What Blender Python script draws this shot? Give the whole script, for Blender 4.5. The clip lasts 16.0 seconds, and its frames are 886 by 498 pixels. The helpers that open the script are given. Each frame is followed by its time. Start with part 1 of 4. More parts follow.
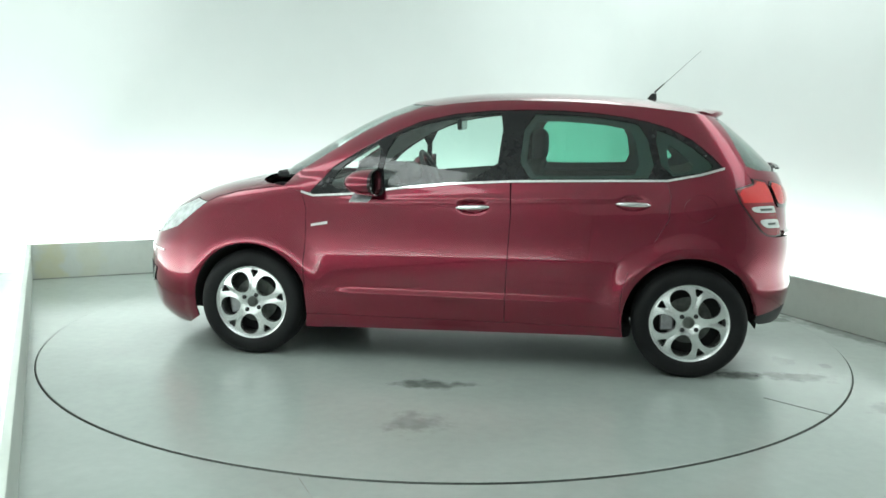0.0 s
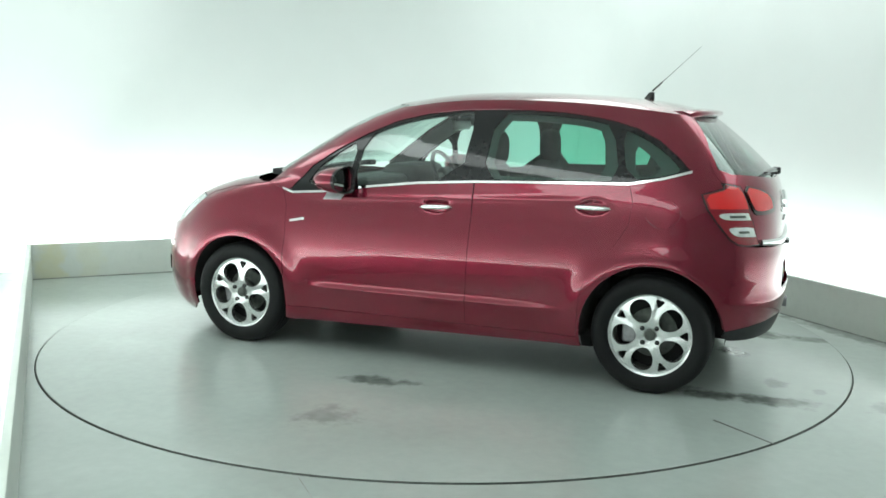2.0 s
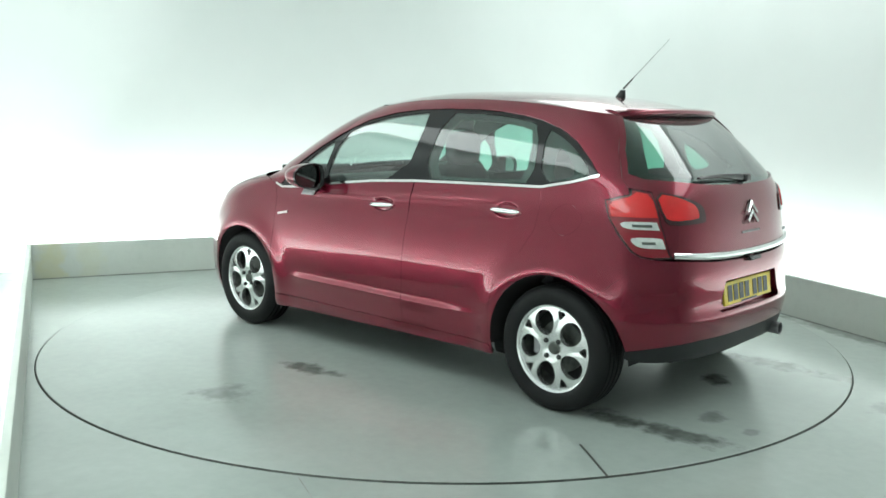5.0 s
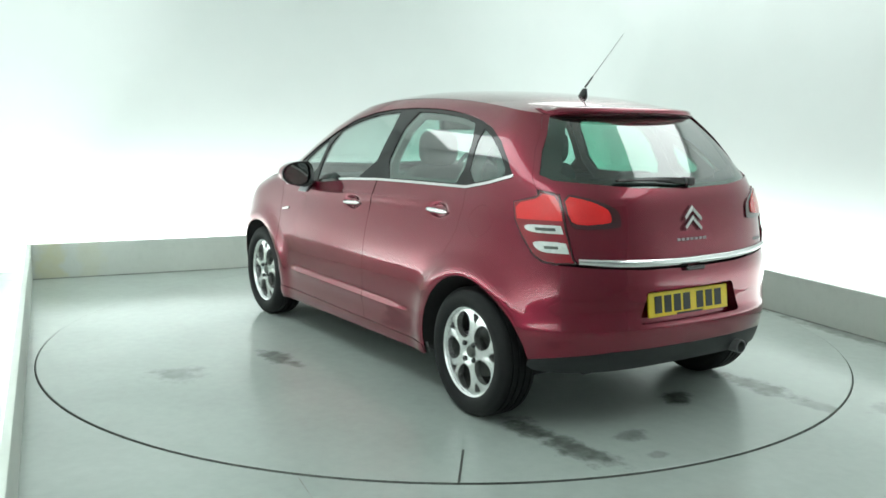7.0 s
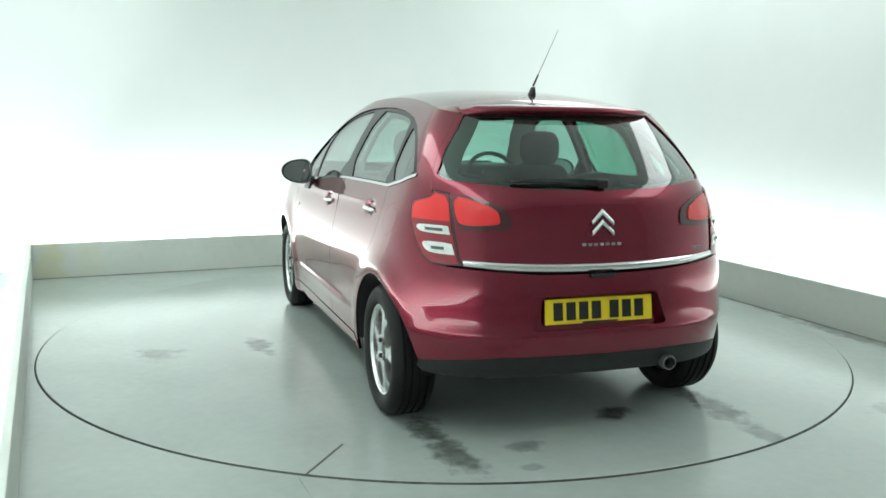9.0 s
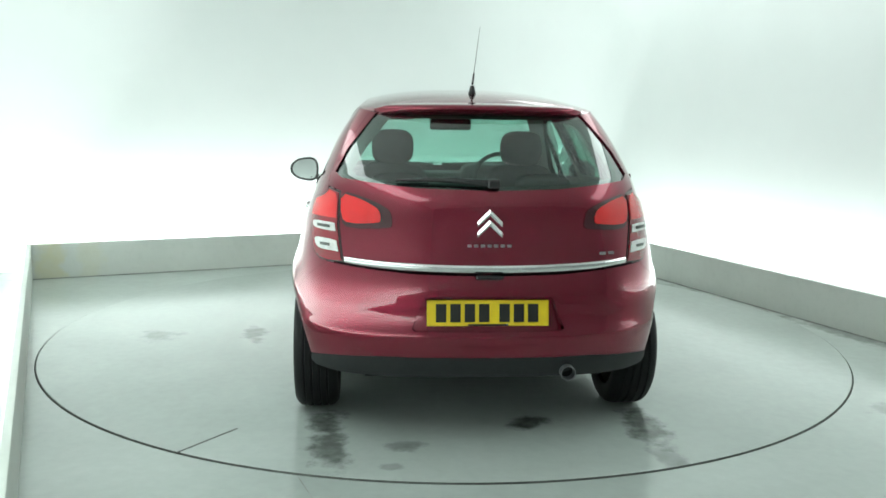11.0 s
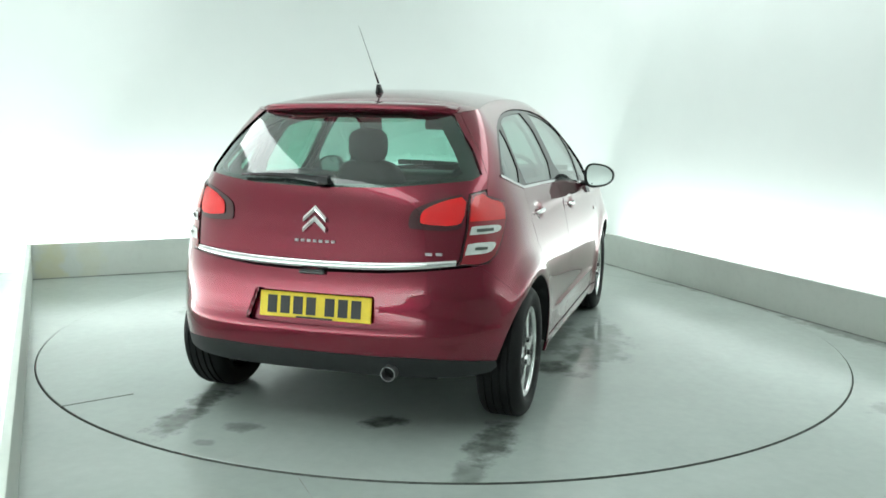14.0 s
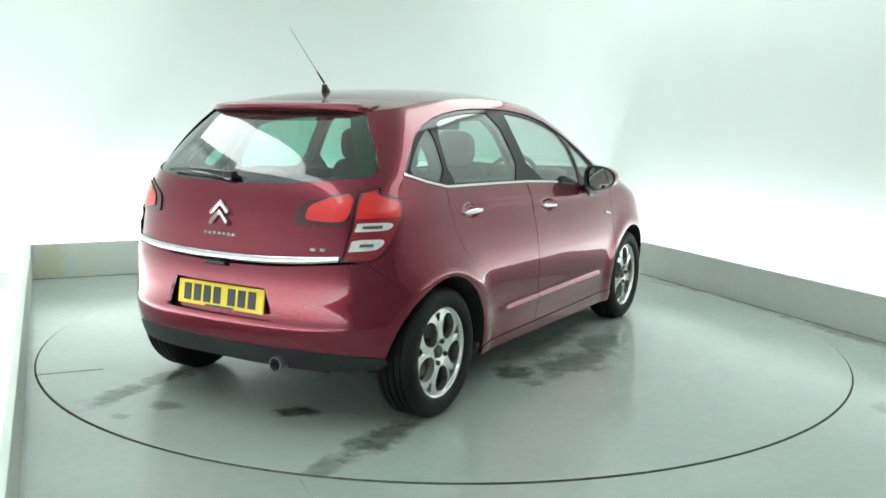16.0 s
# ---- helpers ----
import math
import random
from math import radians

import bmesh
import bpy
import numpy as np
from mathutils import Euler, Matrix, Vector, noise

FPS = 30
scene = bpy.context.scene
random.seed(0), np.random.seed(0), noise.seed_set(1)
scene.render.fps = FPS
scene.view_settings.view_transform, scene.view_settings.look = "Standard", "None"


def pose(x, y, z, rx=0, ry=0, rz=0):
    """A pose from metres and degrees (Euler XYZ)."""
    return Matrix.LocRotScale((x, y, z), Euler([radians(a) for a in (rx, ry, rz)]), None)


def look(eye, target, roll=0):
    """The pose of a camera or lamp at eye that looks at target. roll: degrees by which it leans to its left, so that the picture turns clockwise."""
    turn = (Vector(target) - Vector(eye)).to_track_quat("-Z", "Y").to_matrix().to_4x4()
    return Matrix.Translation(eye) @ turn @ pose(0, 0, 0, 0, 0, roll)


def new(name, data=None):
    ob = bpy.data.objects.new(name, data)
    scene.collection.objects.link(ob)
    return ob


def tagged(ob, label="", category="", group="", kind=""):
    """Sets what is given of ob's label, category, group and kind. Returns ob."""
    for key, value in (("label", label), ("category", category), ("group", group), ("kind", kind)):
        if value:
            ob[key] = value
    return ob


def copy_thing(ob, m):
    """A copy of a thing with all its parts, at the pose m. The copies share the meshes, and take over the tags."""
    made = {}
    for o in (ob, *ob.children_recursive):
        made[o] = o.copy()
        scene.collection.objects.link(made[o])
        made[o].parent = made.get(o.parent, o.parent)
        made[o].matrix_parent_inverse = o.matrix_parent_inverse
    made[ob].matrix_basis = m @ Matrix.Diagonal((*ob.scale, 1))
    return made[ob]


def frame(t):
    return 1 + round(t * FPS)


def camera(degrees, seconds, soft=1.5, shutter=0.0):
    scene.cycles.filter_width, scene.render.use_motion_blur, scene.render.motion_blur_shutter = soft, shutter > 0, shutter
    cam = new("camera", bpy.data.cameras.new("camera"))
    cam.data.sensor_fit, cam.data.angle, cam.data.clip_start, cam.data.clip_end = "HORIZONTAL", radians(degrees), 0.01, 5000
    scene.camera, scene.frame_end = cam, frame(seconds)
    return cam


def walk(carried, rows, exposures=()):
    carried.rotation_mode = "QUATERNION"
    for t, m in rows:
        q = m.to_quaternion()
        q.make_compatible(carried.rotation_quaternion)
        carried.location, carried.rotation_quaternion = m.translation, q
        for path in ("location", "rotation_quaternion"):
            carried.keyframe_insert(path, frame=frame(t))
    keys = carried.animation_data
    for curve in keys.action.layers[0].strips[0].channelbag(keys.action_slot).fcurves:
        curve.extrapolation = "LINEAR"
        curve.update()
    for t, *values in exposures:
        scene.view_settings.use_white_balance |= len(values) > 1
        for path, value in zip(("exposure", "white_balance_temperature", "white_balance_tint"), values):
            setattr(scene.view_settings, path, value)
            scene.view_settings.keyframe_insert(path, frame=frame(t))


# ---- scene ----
# ---- camera: fixed on its bracket ----
cam = camera(53.22, 16.0, soft=1.6)
EYE = Vector((0.0, -5.696, 1.419))
_aim = Vector((math.sin(radians(-0.154)) * math.cos(radians(8.887)), math.cos(radians(-0.154)) * math.cos(radians(8.887)), -math.sin(radians(8.887))))
STAND = look(EYE, EYE + _aim, 0.893)
walk(cam, [(0.0, STAND), (16.0, STAND)], exposures=[(0.0, 0.0, 6500, 10), (16.0, 0.0, 6500, 10)])

# ---- world and lights ----
world = bpy.data.worlds.new("studio_world")
world.use_nodes = True
world.node_tree.nodes["Background"].inputs[0].default_value = (0.9, 1.0, 0.97, 1)
world.node_tree.nodes["Background"].inputs[1].default_value = 0.05
scene.world = world

# room axes: U across (towards the far side wall), V along (towards the back wall)
UX, UY = 0.912, 0.411
ROOM = Matrix(((UX, -UY, 0, 0), (UY, UX, 0, 0), (0, 0, 1, 0), (0, 0, 0, 1)))
U_LOW, U_HIGH, V_BACK, V_FRONT = -2.50, 2.50, 2.70, -6.6
TROUGH = 0.42
KERB_H = 0.285
CEIL = 3.3
TABLE_R = 2.466
FLOOR_Z = -0.007


def area_lamp(name, m, sx, sy, watts, colour):
    d = bpy.data.lights.new(name, "AREA")
    d.shape, d.size, d.size_y, d.energy, d.color = "RECTANGLE", sx, sy, watts, colour
    ob = new(name, d)
    ob.matrix_world = ROOM @ m
    return tagged(ob, kind="structure")


COOL = (0.915, 1.0, 0.982)
# two unseen overhead lamps, added to fill the room from above
for u, wide, watts in ((-2.50, 0.6, 46), (2.30, 1.0, 64)):
    area_lamp("ceiling_softbox", pose(u, -1.2, CEIL - 0.03), wide, 7.2, watts, COOL)
# strip lamps standing in the trough behind the low kerb, aimed up at the walls
area_lamp("trough_strip", pose(-0.2, V_BACK + 0.14, 0.07, 180 - 38, 0, 0), 4.8, 0.10, 62, COOL)
area_lamp("trough_strip", pose(U_HIGH + 0.14, -1.2, 0.07, 180 - 38, 0, -90), 6.4, 0.10, 57, COOL)
area_lamp("trough_strip", pose(U_LOW - 0.18, -1.9, 0.07, 180 - 38, 0, 90), 8.2, 0.10, 125, COOL)


# ---- materials ----
def mat(name):
    m = bpy.data.materials.new(name)
    m.use_nodes = True
    return m, m.node_tree.nodes, m.node_tree.links, m.node_tree.nodes["Principled BSDF"]


def noise_tex(n, l, scale, detail=4, space="Object", rough=0.55):
    tc, t = n.new("ShaderNodeTexCoord"), n.new("ShaderNodeTexNoise")
    t.inputs["Scale"].default_value, t.inputs["Detail"].default_value, t.inputs["Roughness"].default_value = scale, detail, rough
    l.new(tc.outputs[space], t.inputs["Vector"])
    return t


def ramp(n, l, src, stops):
    r = n.new("ShaderNodeValToRGB")
    e = r.color_ramp.elements
    while len(e) < len(stops):
        e.new(0.5)
    for i, (p, c) in enumerate(stops):
        e[i].position, e[i].color = p, (*c, 1) if len(c) == 3 else c
    l.new(src, r.inputs[0])
    return r


def bump(n, l, src, b, strength, distance=0.002):
    k = n.new("ShaderNodeBump")
    k.inputs["Strength"].default_value, k.inputs["Distance"].default_value = strength, distance
    l.new(src, k.inputs["Height"])
    l.new(k.outputs[0], b.inputs["Normal"])


def simple(name, colour, rough, metal=0.0, vary=0.12, scale=30, bumps=0.0, coat=0.0, spec=0.5):
    m, n, l, b = mat(name)
    b.inputs["Roughness"].default_value, b.inputs["Metallic"].default_value = rough, metal
    b.inputs["Coat Weight"].default_value, b.inputs["Specular IOR Level"].default_value = coat, spec
    b.inputs["Coat Roughness"].default_value = 0.04
    t = noise_tex(n, l, scale)
    lo, hi = [tuple(min(1, c * k) for c in colour) for k in (1 - vary, 1 + vary)]
    r = ramp(n, l, t.outputs["Fac"], [(0.3, lo), (0.7, hi)])
    l.new(r.outputs[0], b.inputs["Base Color"])
    if bumps:
        bump(n, l, noise_tex(n, l, scale * 6).outputs["Fac"], b, bumps)
    return m


def paint_material():
    m, n, l, b = mat("red_metallic_paint")
    b.inputs["Metallic"].default_value, b.inputs["Roughness"].default_value = 0.70, 0.24
    b.inputs["Specular IOR Level"].default_value = 0.3
    b.inputs["Coat Weight"].default_value, b.inputs["Coat Roughness"].default_value, b.inputs["Coat IOR"].default_value = 1.0, 0.03, 1.53
    flake = noise_tex(n, l, 260, 1)
    dirt = noise_tex(n, l, 3.0, 6)
    r = ramp(n, l, flake.outputs["Fac"], [(0.35, (0.198, 0.0050, 0.0250)), (0.7, (0.222, 0.0062, 0.0290))])
    mix = n.new("ShaderNodeMix")
    mix.data_type = "RGBA"
    k = ramp(n, l, dirt.outputs["Fac"], [(0.5, (0, 0, 0)), (0.8, (0.05, 0.05, 0.05))])
    l.new(k.outputs[0], mix.inputs[0])
    l.new(r.outputs[0], mix.inputs[6])
    mix.inputs[7].default_value = (0.30, 0.16, 0.15, 1)
    l.new(mix.outputs[2], b.inputs["Base Color"])
    cr = ramp(n, l, dirt.outputs["Fac"], [(0.4, (0.015, 0.015, 0.015)), (0.75, (0.06, 0.06, 0.06))])
    l.new(cr.outputs[0], b.inputs["Coat Roughness"])
    return m


def glass_material(name, tint):
    m, n, l, b = mat(name)
    n.remove(b)
    tr, gl, lw, mx = n.new("ShaderNodeBsdfTransparent"), n.new("ShaderNodeBsdfGlossy"), n.new("ShaderNodeLayerWeight"), n.new("ShaderNodeMixShader")
    pw, ml = n.new("ShaderNodeMath"), n.new("ShaderNodeMath")
    tr.inputs[0].default_value = (*tint, 1)
    gl.inputs["Roughness"].default_value = 0.045
    lw.inputs[0].default_value = 0.5
    pw.operation, pw.inputs[1].default_value = "POWER", 2.3
    ml.operation, ml.inputs[1].default_value, ml.inputs[2].default_value = "MULTIPLY_ADD", 0.95, 0.07
    l.new(lw.outputs["Facing"], pw.inputs[0])
    l.new(pw.outputs[0], ml.inputs[0])
    l.new(ml.outputs[0], mx.inputs[0])
    l.new(tr.outputs[0], mx.inputs[1])
    l.new(gl.outputs[0], mx.inputs[2])
    l.new(mx.outputs[0], n["Material Output"].inputs[0])
    return m


def stain_mask(n, l, stains):
    """A mask made of soft, ragged stains: rows of (x, y, half length, half width, turn in degrees, strength)."""
    tc, ns = n.new("ShaderNodeTexCoord"), n.new("ShaderNodeTexNoise")
    ns.inputs["Scale"].default_value, ns.inputs["Detail"].default_value, ns.inputs["Roughness"].default_value = 7.0, 6, 0.62
    l.new(tc.outputs["Object"], ns.inputs["Vector"])
    total = None
    for x, y, sx, sy, turn, amount in stains:
        mp, ln, ad, mr = n.new("ShaderNodeMapping"), n.new("ShaderNodeVectorMath"), n.new("ShaderNodeMath"), n.new("ShaderNodeMapRange")
        mp.vector_type = "TEXTURE"
        mp.inputs["Location"].default_value, mp.inputs["Rotation"].default_value, mp.inputs["Scale"].default_value = (x, y, 0), (0, 0, radians(turn)), (sx, sy, 1)
        ln.operation = "LENGTH"
        ad.operation, ad.inputs[1].default_value = "MULTIPLY_ADD", 3.0
        mr.inputs["From Min"].default_value, mr.inputs["From Max"].default_value = 2.85, 1.95
        mr.inputs["To Max"].default_value = amount
        mr.interpolation_type = "SMOOTHSTEP"
        l.new(tc.outputs["Object"], mp.inputs[0])
        l.new(mp.outputs[0], ln.inputs[0])
        l.new(ns.outputs["Fac"], ad.inputs[0])
        l.new(ln.outputs["Value"], ad.inputs[2])
        l.new(ad.outputs[0], mr.inputs["Value"])
        if total is None:
            total = mr.outputs[0]
        else:
            mx = n.new("ShaderNodeMath")
            mx.operation = "MAXIMUM"
            l.new(total, mx.inputs[0])
            l.new(mr.outputs[0], mx.inputs[1])
            total = mx.outputs[0]
    # patchy drying: the stains break up inside
    br, ml = n.new("ShaderNodeTexNoise"), n.new("ShaderNodeMath")
    br.inputs["Scale"].default_value, br.inputs["Detail"].default_value = 13.0, 5
    l.new(tc.outputs["Object"], br.inputs["Vector"])
    k = ramp(n, l, br.outputs["Fac"], [(0.34, (0.72, 0.72, 0.72)), (0.60, (1, 1, 1))])
    ml.operation = "MULTIPLY"
    l.new(total, ml.inputs[0])
    l.new(k.outputs[0], ml.inputs[1])
    return ml.outputs[0]


def floor_material(name, seed, stains):
    """Grey-green floor paint: cloudy wear, fine speckle, damp sheen, and dark wet stains."""
    m, n, l, b = mat(name)
    big, mid, fine = noise_tex(n, l, 0.8, 2, rough=0.4), noise_tex(n, l, 2.2, 2, rough=0.4), noise_tex(n, l, 16, 4, rough=0.6)
    for t in (big, mid):
        mp = n.new("ShaderNodeVectorMath")
        mp.operation = "ADD"
        mp.inputs[1].default_value = (seed, seed * 0.7, 3.3)
        l.new(t.inputs[0].links[0].from_socket, mp.inputs[0])
        l.new(mp.outputs[0], t.inputs[0])
    c1 = ramp(n, l, big.outputs["Fac"], [(0.15, (0.42, 0.475, 0.445)), (0.85, (0.51, 0.56, 0.53))])
    c2 = ramp(n, l, mid.outputs["Fac"], [(0.15, (0.85, 0.86, 0.85)), (0.85, (1, 1, 1))])
    c3 = ramp(n, l, fine.outputs["Fac"], [(0.25, (0.90, 0.90, 0.90)), (0.75, (1, 1, 1))])
    last = c1.outputs[0]
    for c in (c2, c3):
        mx = n.new("ShaderNodeMix")
        mx.data_type, mx.blend_type = "RGBA", "MULTIPLY"
        mx.inputs[0].default_value = 0.8
        l.new(last, mx.inputs[6])
        l.new(c.outputs[0], mx.inputs[7])
        last = mx.outputs[2]
    mask = stain_mask(n, l, stains)
    mx = n.new("ShaderNodeMix")
    mx.data_type = "RGBA"
    l.new(mask, mx.inputs[0])
    l.new(last, mx.inputs[6])
    mx.inputs[7].default_value = (0.075, 0.085, 0.075, 1)
    l.new(mx.outputs[2], b.inputs["Base Color"])
    rr = ramp(n, l, big.outputs["Fac"], [(0.2, (0.16, 0.16, 0.16)), (0.8, (0.255, 0.255, 0.255))])
    mr = n.new("ShaderNodeMix")
    mr.data_type = "FLOAT"
    l.new(mask, mr.inputs[0])
    l.new(rr.outputs[0], mr.inputs[2])
    mr.inputs[3].default_value = 0.10
    l.new(mr.outputs[0], b.inputs["Roughness"])
    bump(n, l, fine.outputs["Fac"], b, 0.02, 0.001)
    return m


# stains lie where water dripped from the parked car (car axes, shifted to the table's centre)
CX, CY = 1.470, 0.0115
DISC_STAINS = [(x - CX, y - CY, sx, sy, a, k) for x, y, sx, sy, a, k in (
    (-0.33, -0.24, 0.06, 0.12, 25, 1.0), (-0.30, 0.69, 0.16, 0.08, 2, 0.95), (-0.62, 0.67, 0.24, 0.075, 5, 0.85), (-0.45, -0.76, 0.26, 0.09, 0, 0.85), (-0.78, -0.74, 0.14, 0.06, 10, 0.55),
    (-0.60, 0.335, 0.06, 0.08, 0, 0.55), (-0.82, 0.42, 0.03, 0.05, 0, 0.4), (1.34, 1.23, 0.17, 0.07, 10, 0.75), (1.31, 1.82, 0.15, 0.12, 60, 0.40),
    (0.80, -0.85, 0.16, 0.12, 30, 0.85), (1.20, -1.02, 0.36, 0.17, -15, 0.65), (1.70, -1.00, 0.34, 0.12, 10, 0.6), (1.45, -0.72, 0.5, 0.10, 0, 0.5))]
FLOOR_STAINS = [(2.42, -1.62, 0.34, 0.13, -35, 0.45), (0.33, -2.72, 0.16, 0.10, 0, 0.6), (0.62, -2.78, 0.10, 0.07, 0, 0.5), (2.12, 1.12, 0.65, 0.07, -65, 0.55), (2.68, 0.0, 0.60, 0.08, -65, 0.50), (-2.9, 1.66, 0.9, 0.03, 22, 0.25)]
PAINT = paint_material()
BLACK_TRIM = simple("black_trim", (0.012, 0.013, 0.014), 0.25, coat=0.3)
BLACK_GLOSS = simple("gloss_black", (0.010, 0.011, 0.012), 0.07, spec=0.4)
PLASTIC = simple("dark_grey_plastic", (0.020, 0.022, 0.023), 0.5, bumps=0.15, spec=0.35)
LINER = simple("black_felt_liner", (0.010, 0.010, 0.010), 0.95)
RUBBER = simple("tyre_rubber", (0.0085, 0.009, 0.0095), 0.6, bumps=0.2, scale=12, spec=0.25)
CHROME = simple("chrome", (0.82, 0.83, 0.83), 0.08, 1.0, 0.03)
ALLOY = simple("silver_alloy", (0.76, 0.77, 0.77), 0.26, 0.85, 0.05, coat=0.4)
STEEL = simple("dull_steel", (0.30, 0.30, 0.31), 0.45, 0.9, 0.2)
STEEL_DARK = simple("dark_steel_edge", (0.10, 0.11, 0.10), 0.5, 0.6, 0.3)
FABRIC = simple("charcoal_fabric", (0.035, 0.037, 0.042), 0.95, vary=0.25, scale=80, bumps=0.3)
TRIM_DARK = simple("dark_inner_trim", (0.09, 0.094, 0.096), 0.85, bumps=0.1)
TRIM_GREY = simple("grey_inner_trim", (0.24, 0.25, 0.25), 0.85, bumps=0.1)
JOINT = simple("dirty_joint", (0.26, 0.275, 0.255), 0.8, vary=0.4, scale=8)
GLASS = glass_material("green_tinted_glass", (0.78, 0.93, 0.88))
GLASS_DARK = glass_material("privacy_glass", (0.37, 0.72, 0.60))
WALL = simple("white_studio_paint", (0.745, 0.78, 0.765), 0.75, vary=0.02, scale=1.2)

# unseen end wall: greyed so that the car reflects a darker side there
WALL_DIMMED = simple("dimmed_end_wall", (0.36, 0.375, 0.37), 0.7, vary=0.05, scale=1.2)


def kerb_material():
    """Grey painted board, scuffed along its length, with a yellowed damp stain at one end."""
    m, n, l, b = mat("grey_painted_board")
    b.inputs["Roughness"].default_value = 0.5
    t, s = noise_tex(n, l, 1.6, 6), noise_tex(n, l, 18, 6)
    c1 = ramp(n, l, t.outputs["Fac"], [(0.3, (0.60, 0.64, 0.595)), (0.7, (0.69, 0.73, 0.685))])
    c2 = ramp(n, l, s.outputs["Fac"], [(0.28, (0.82, 0.83, 0.82)), (0.5, (1, 1, 1))])
    mx, my = n.new("ShaderNodeMix"), n.new("ShaderNodeMix")
    mx.data_type = my.data_type = "RGBA"
    mx.blend_type = "MULTIPLY"
    mx.inputs[0].default_value = 0.25
    l.new(c1.outputs[0], mx.inputs[6])
    l.new(c2.outputs[0], mx.inputs[7])
    l.new(stain_mask(n, l, [(-2.36, 2.70, 0.11, 0.4, 0, 0.6), (-2.05, 2.70, 0.10, 0.3, 0, 0.25)]), my.inputs[0])
    l.new(mx.outputs[2], my.inputs[6])
    my.inputs[7].default_value = (0.62, 0.60, 0.36, 1)
    l.new(my.outputs[2], b.inputs["Base Color"])
    bump(n, l, s.outputs["Fac"], b, 0.08, 0.002)
    return m


KERB = kerb_material()
FLOOR = floor_material("painted_concrete_floor", 0.0, FLOOR_STAINS)
DISC = floor_material("turntable_floor_paint", 4.0, DISC_STAINS)


# ---- building helpers ----
def part(name, bm, material, parent, label="", smooth=False):
    """Link a bmesh as one mesh object under a thing or a part."""
    me = bpy.data.meshes.new(name)
    bm.to_mesh(me)
    bm.free()
    me.materials.append(material)
    if smooth:
        me.shade_smooth()
    ob = new(name, me)
    ob.parent = parent
    return tagged(ob, label)


def box(bm, lo, hi, bevel=0.0):
    r = bmesh.ops.create_cube(bm, size=1)
    for v in r["verts"]:
        for i in range(3):
            v.co[i] = lo[i] + (v.co[i] + 0.5) * (hi[i] - lo[i])
    if bevel:
        es = list({e for v in r["verts"] for e in v.link_edges})
        bmesh.ops.bevel(bm, geom=es, offset=bevel, segments=2, affect="EDGES", profile=0.5)
    return bm


def room_box(name, lo, hi, material, label, bevel=0.0):
    ob = part(name, box(bmesh.new(), lo, hi, bevel), material, None, label)
    ob.matrix_world = ROOM
    return tagged(ob, kind="structure")


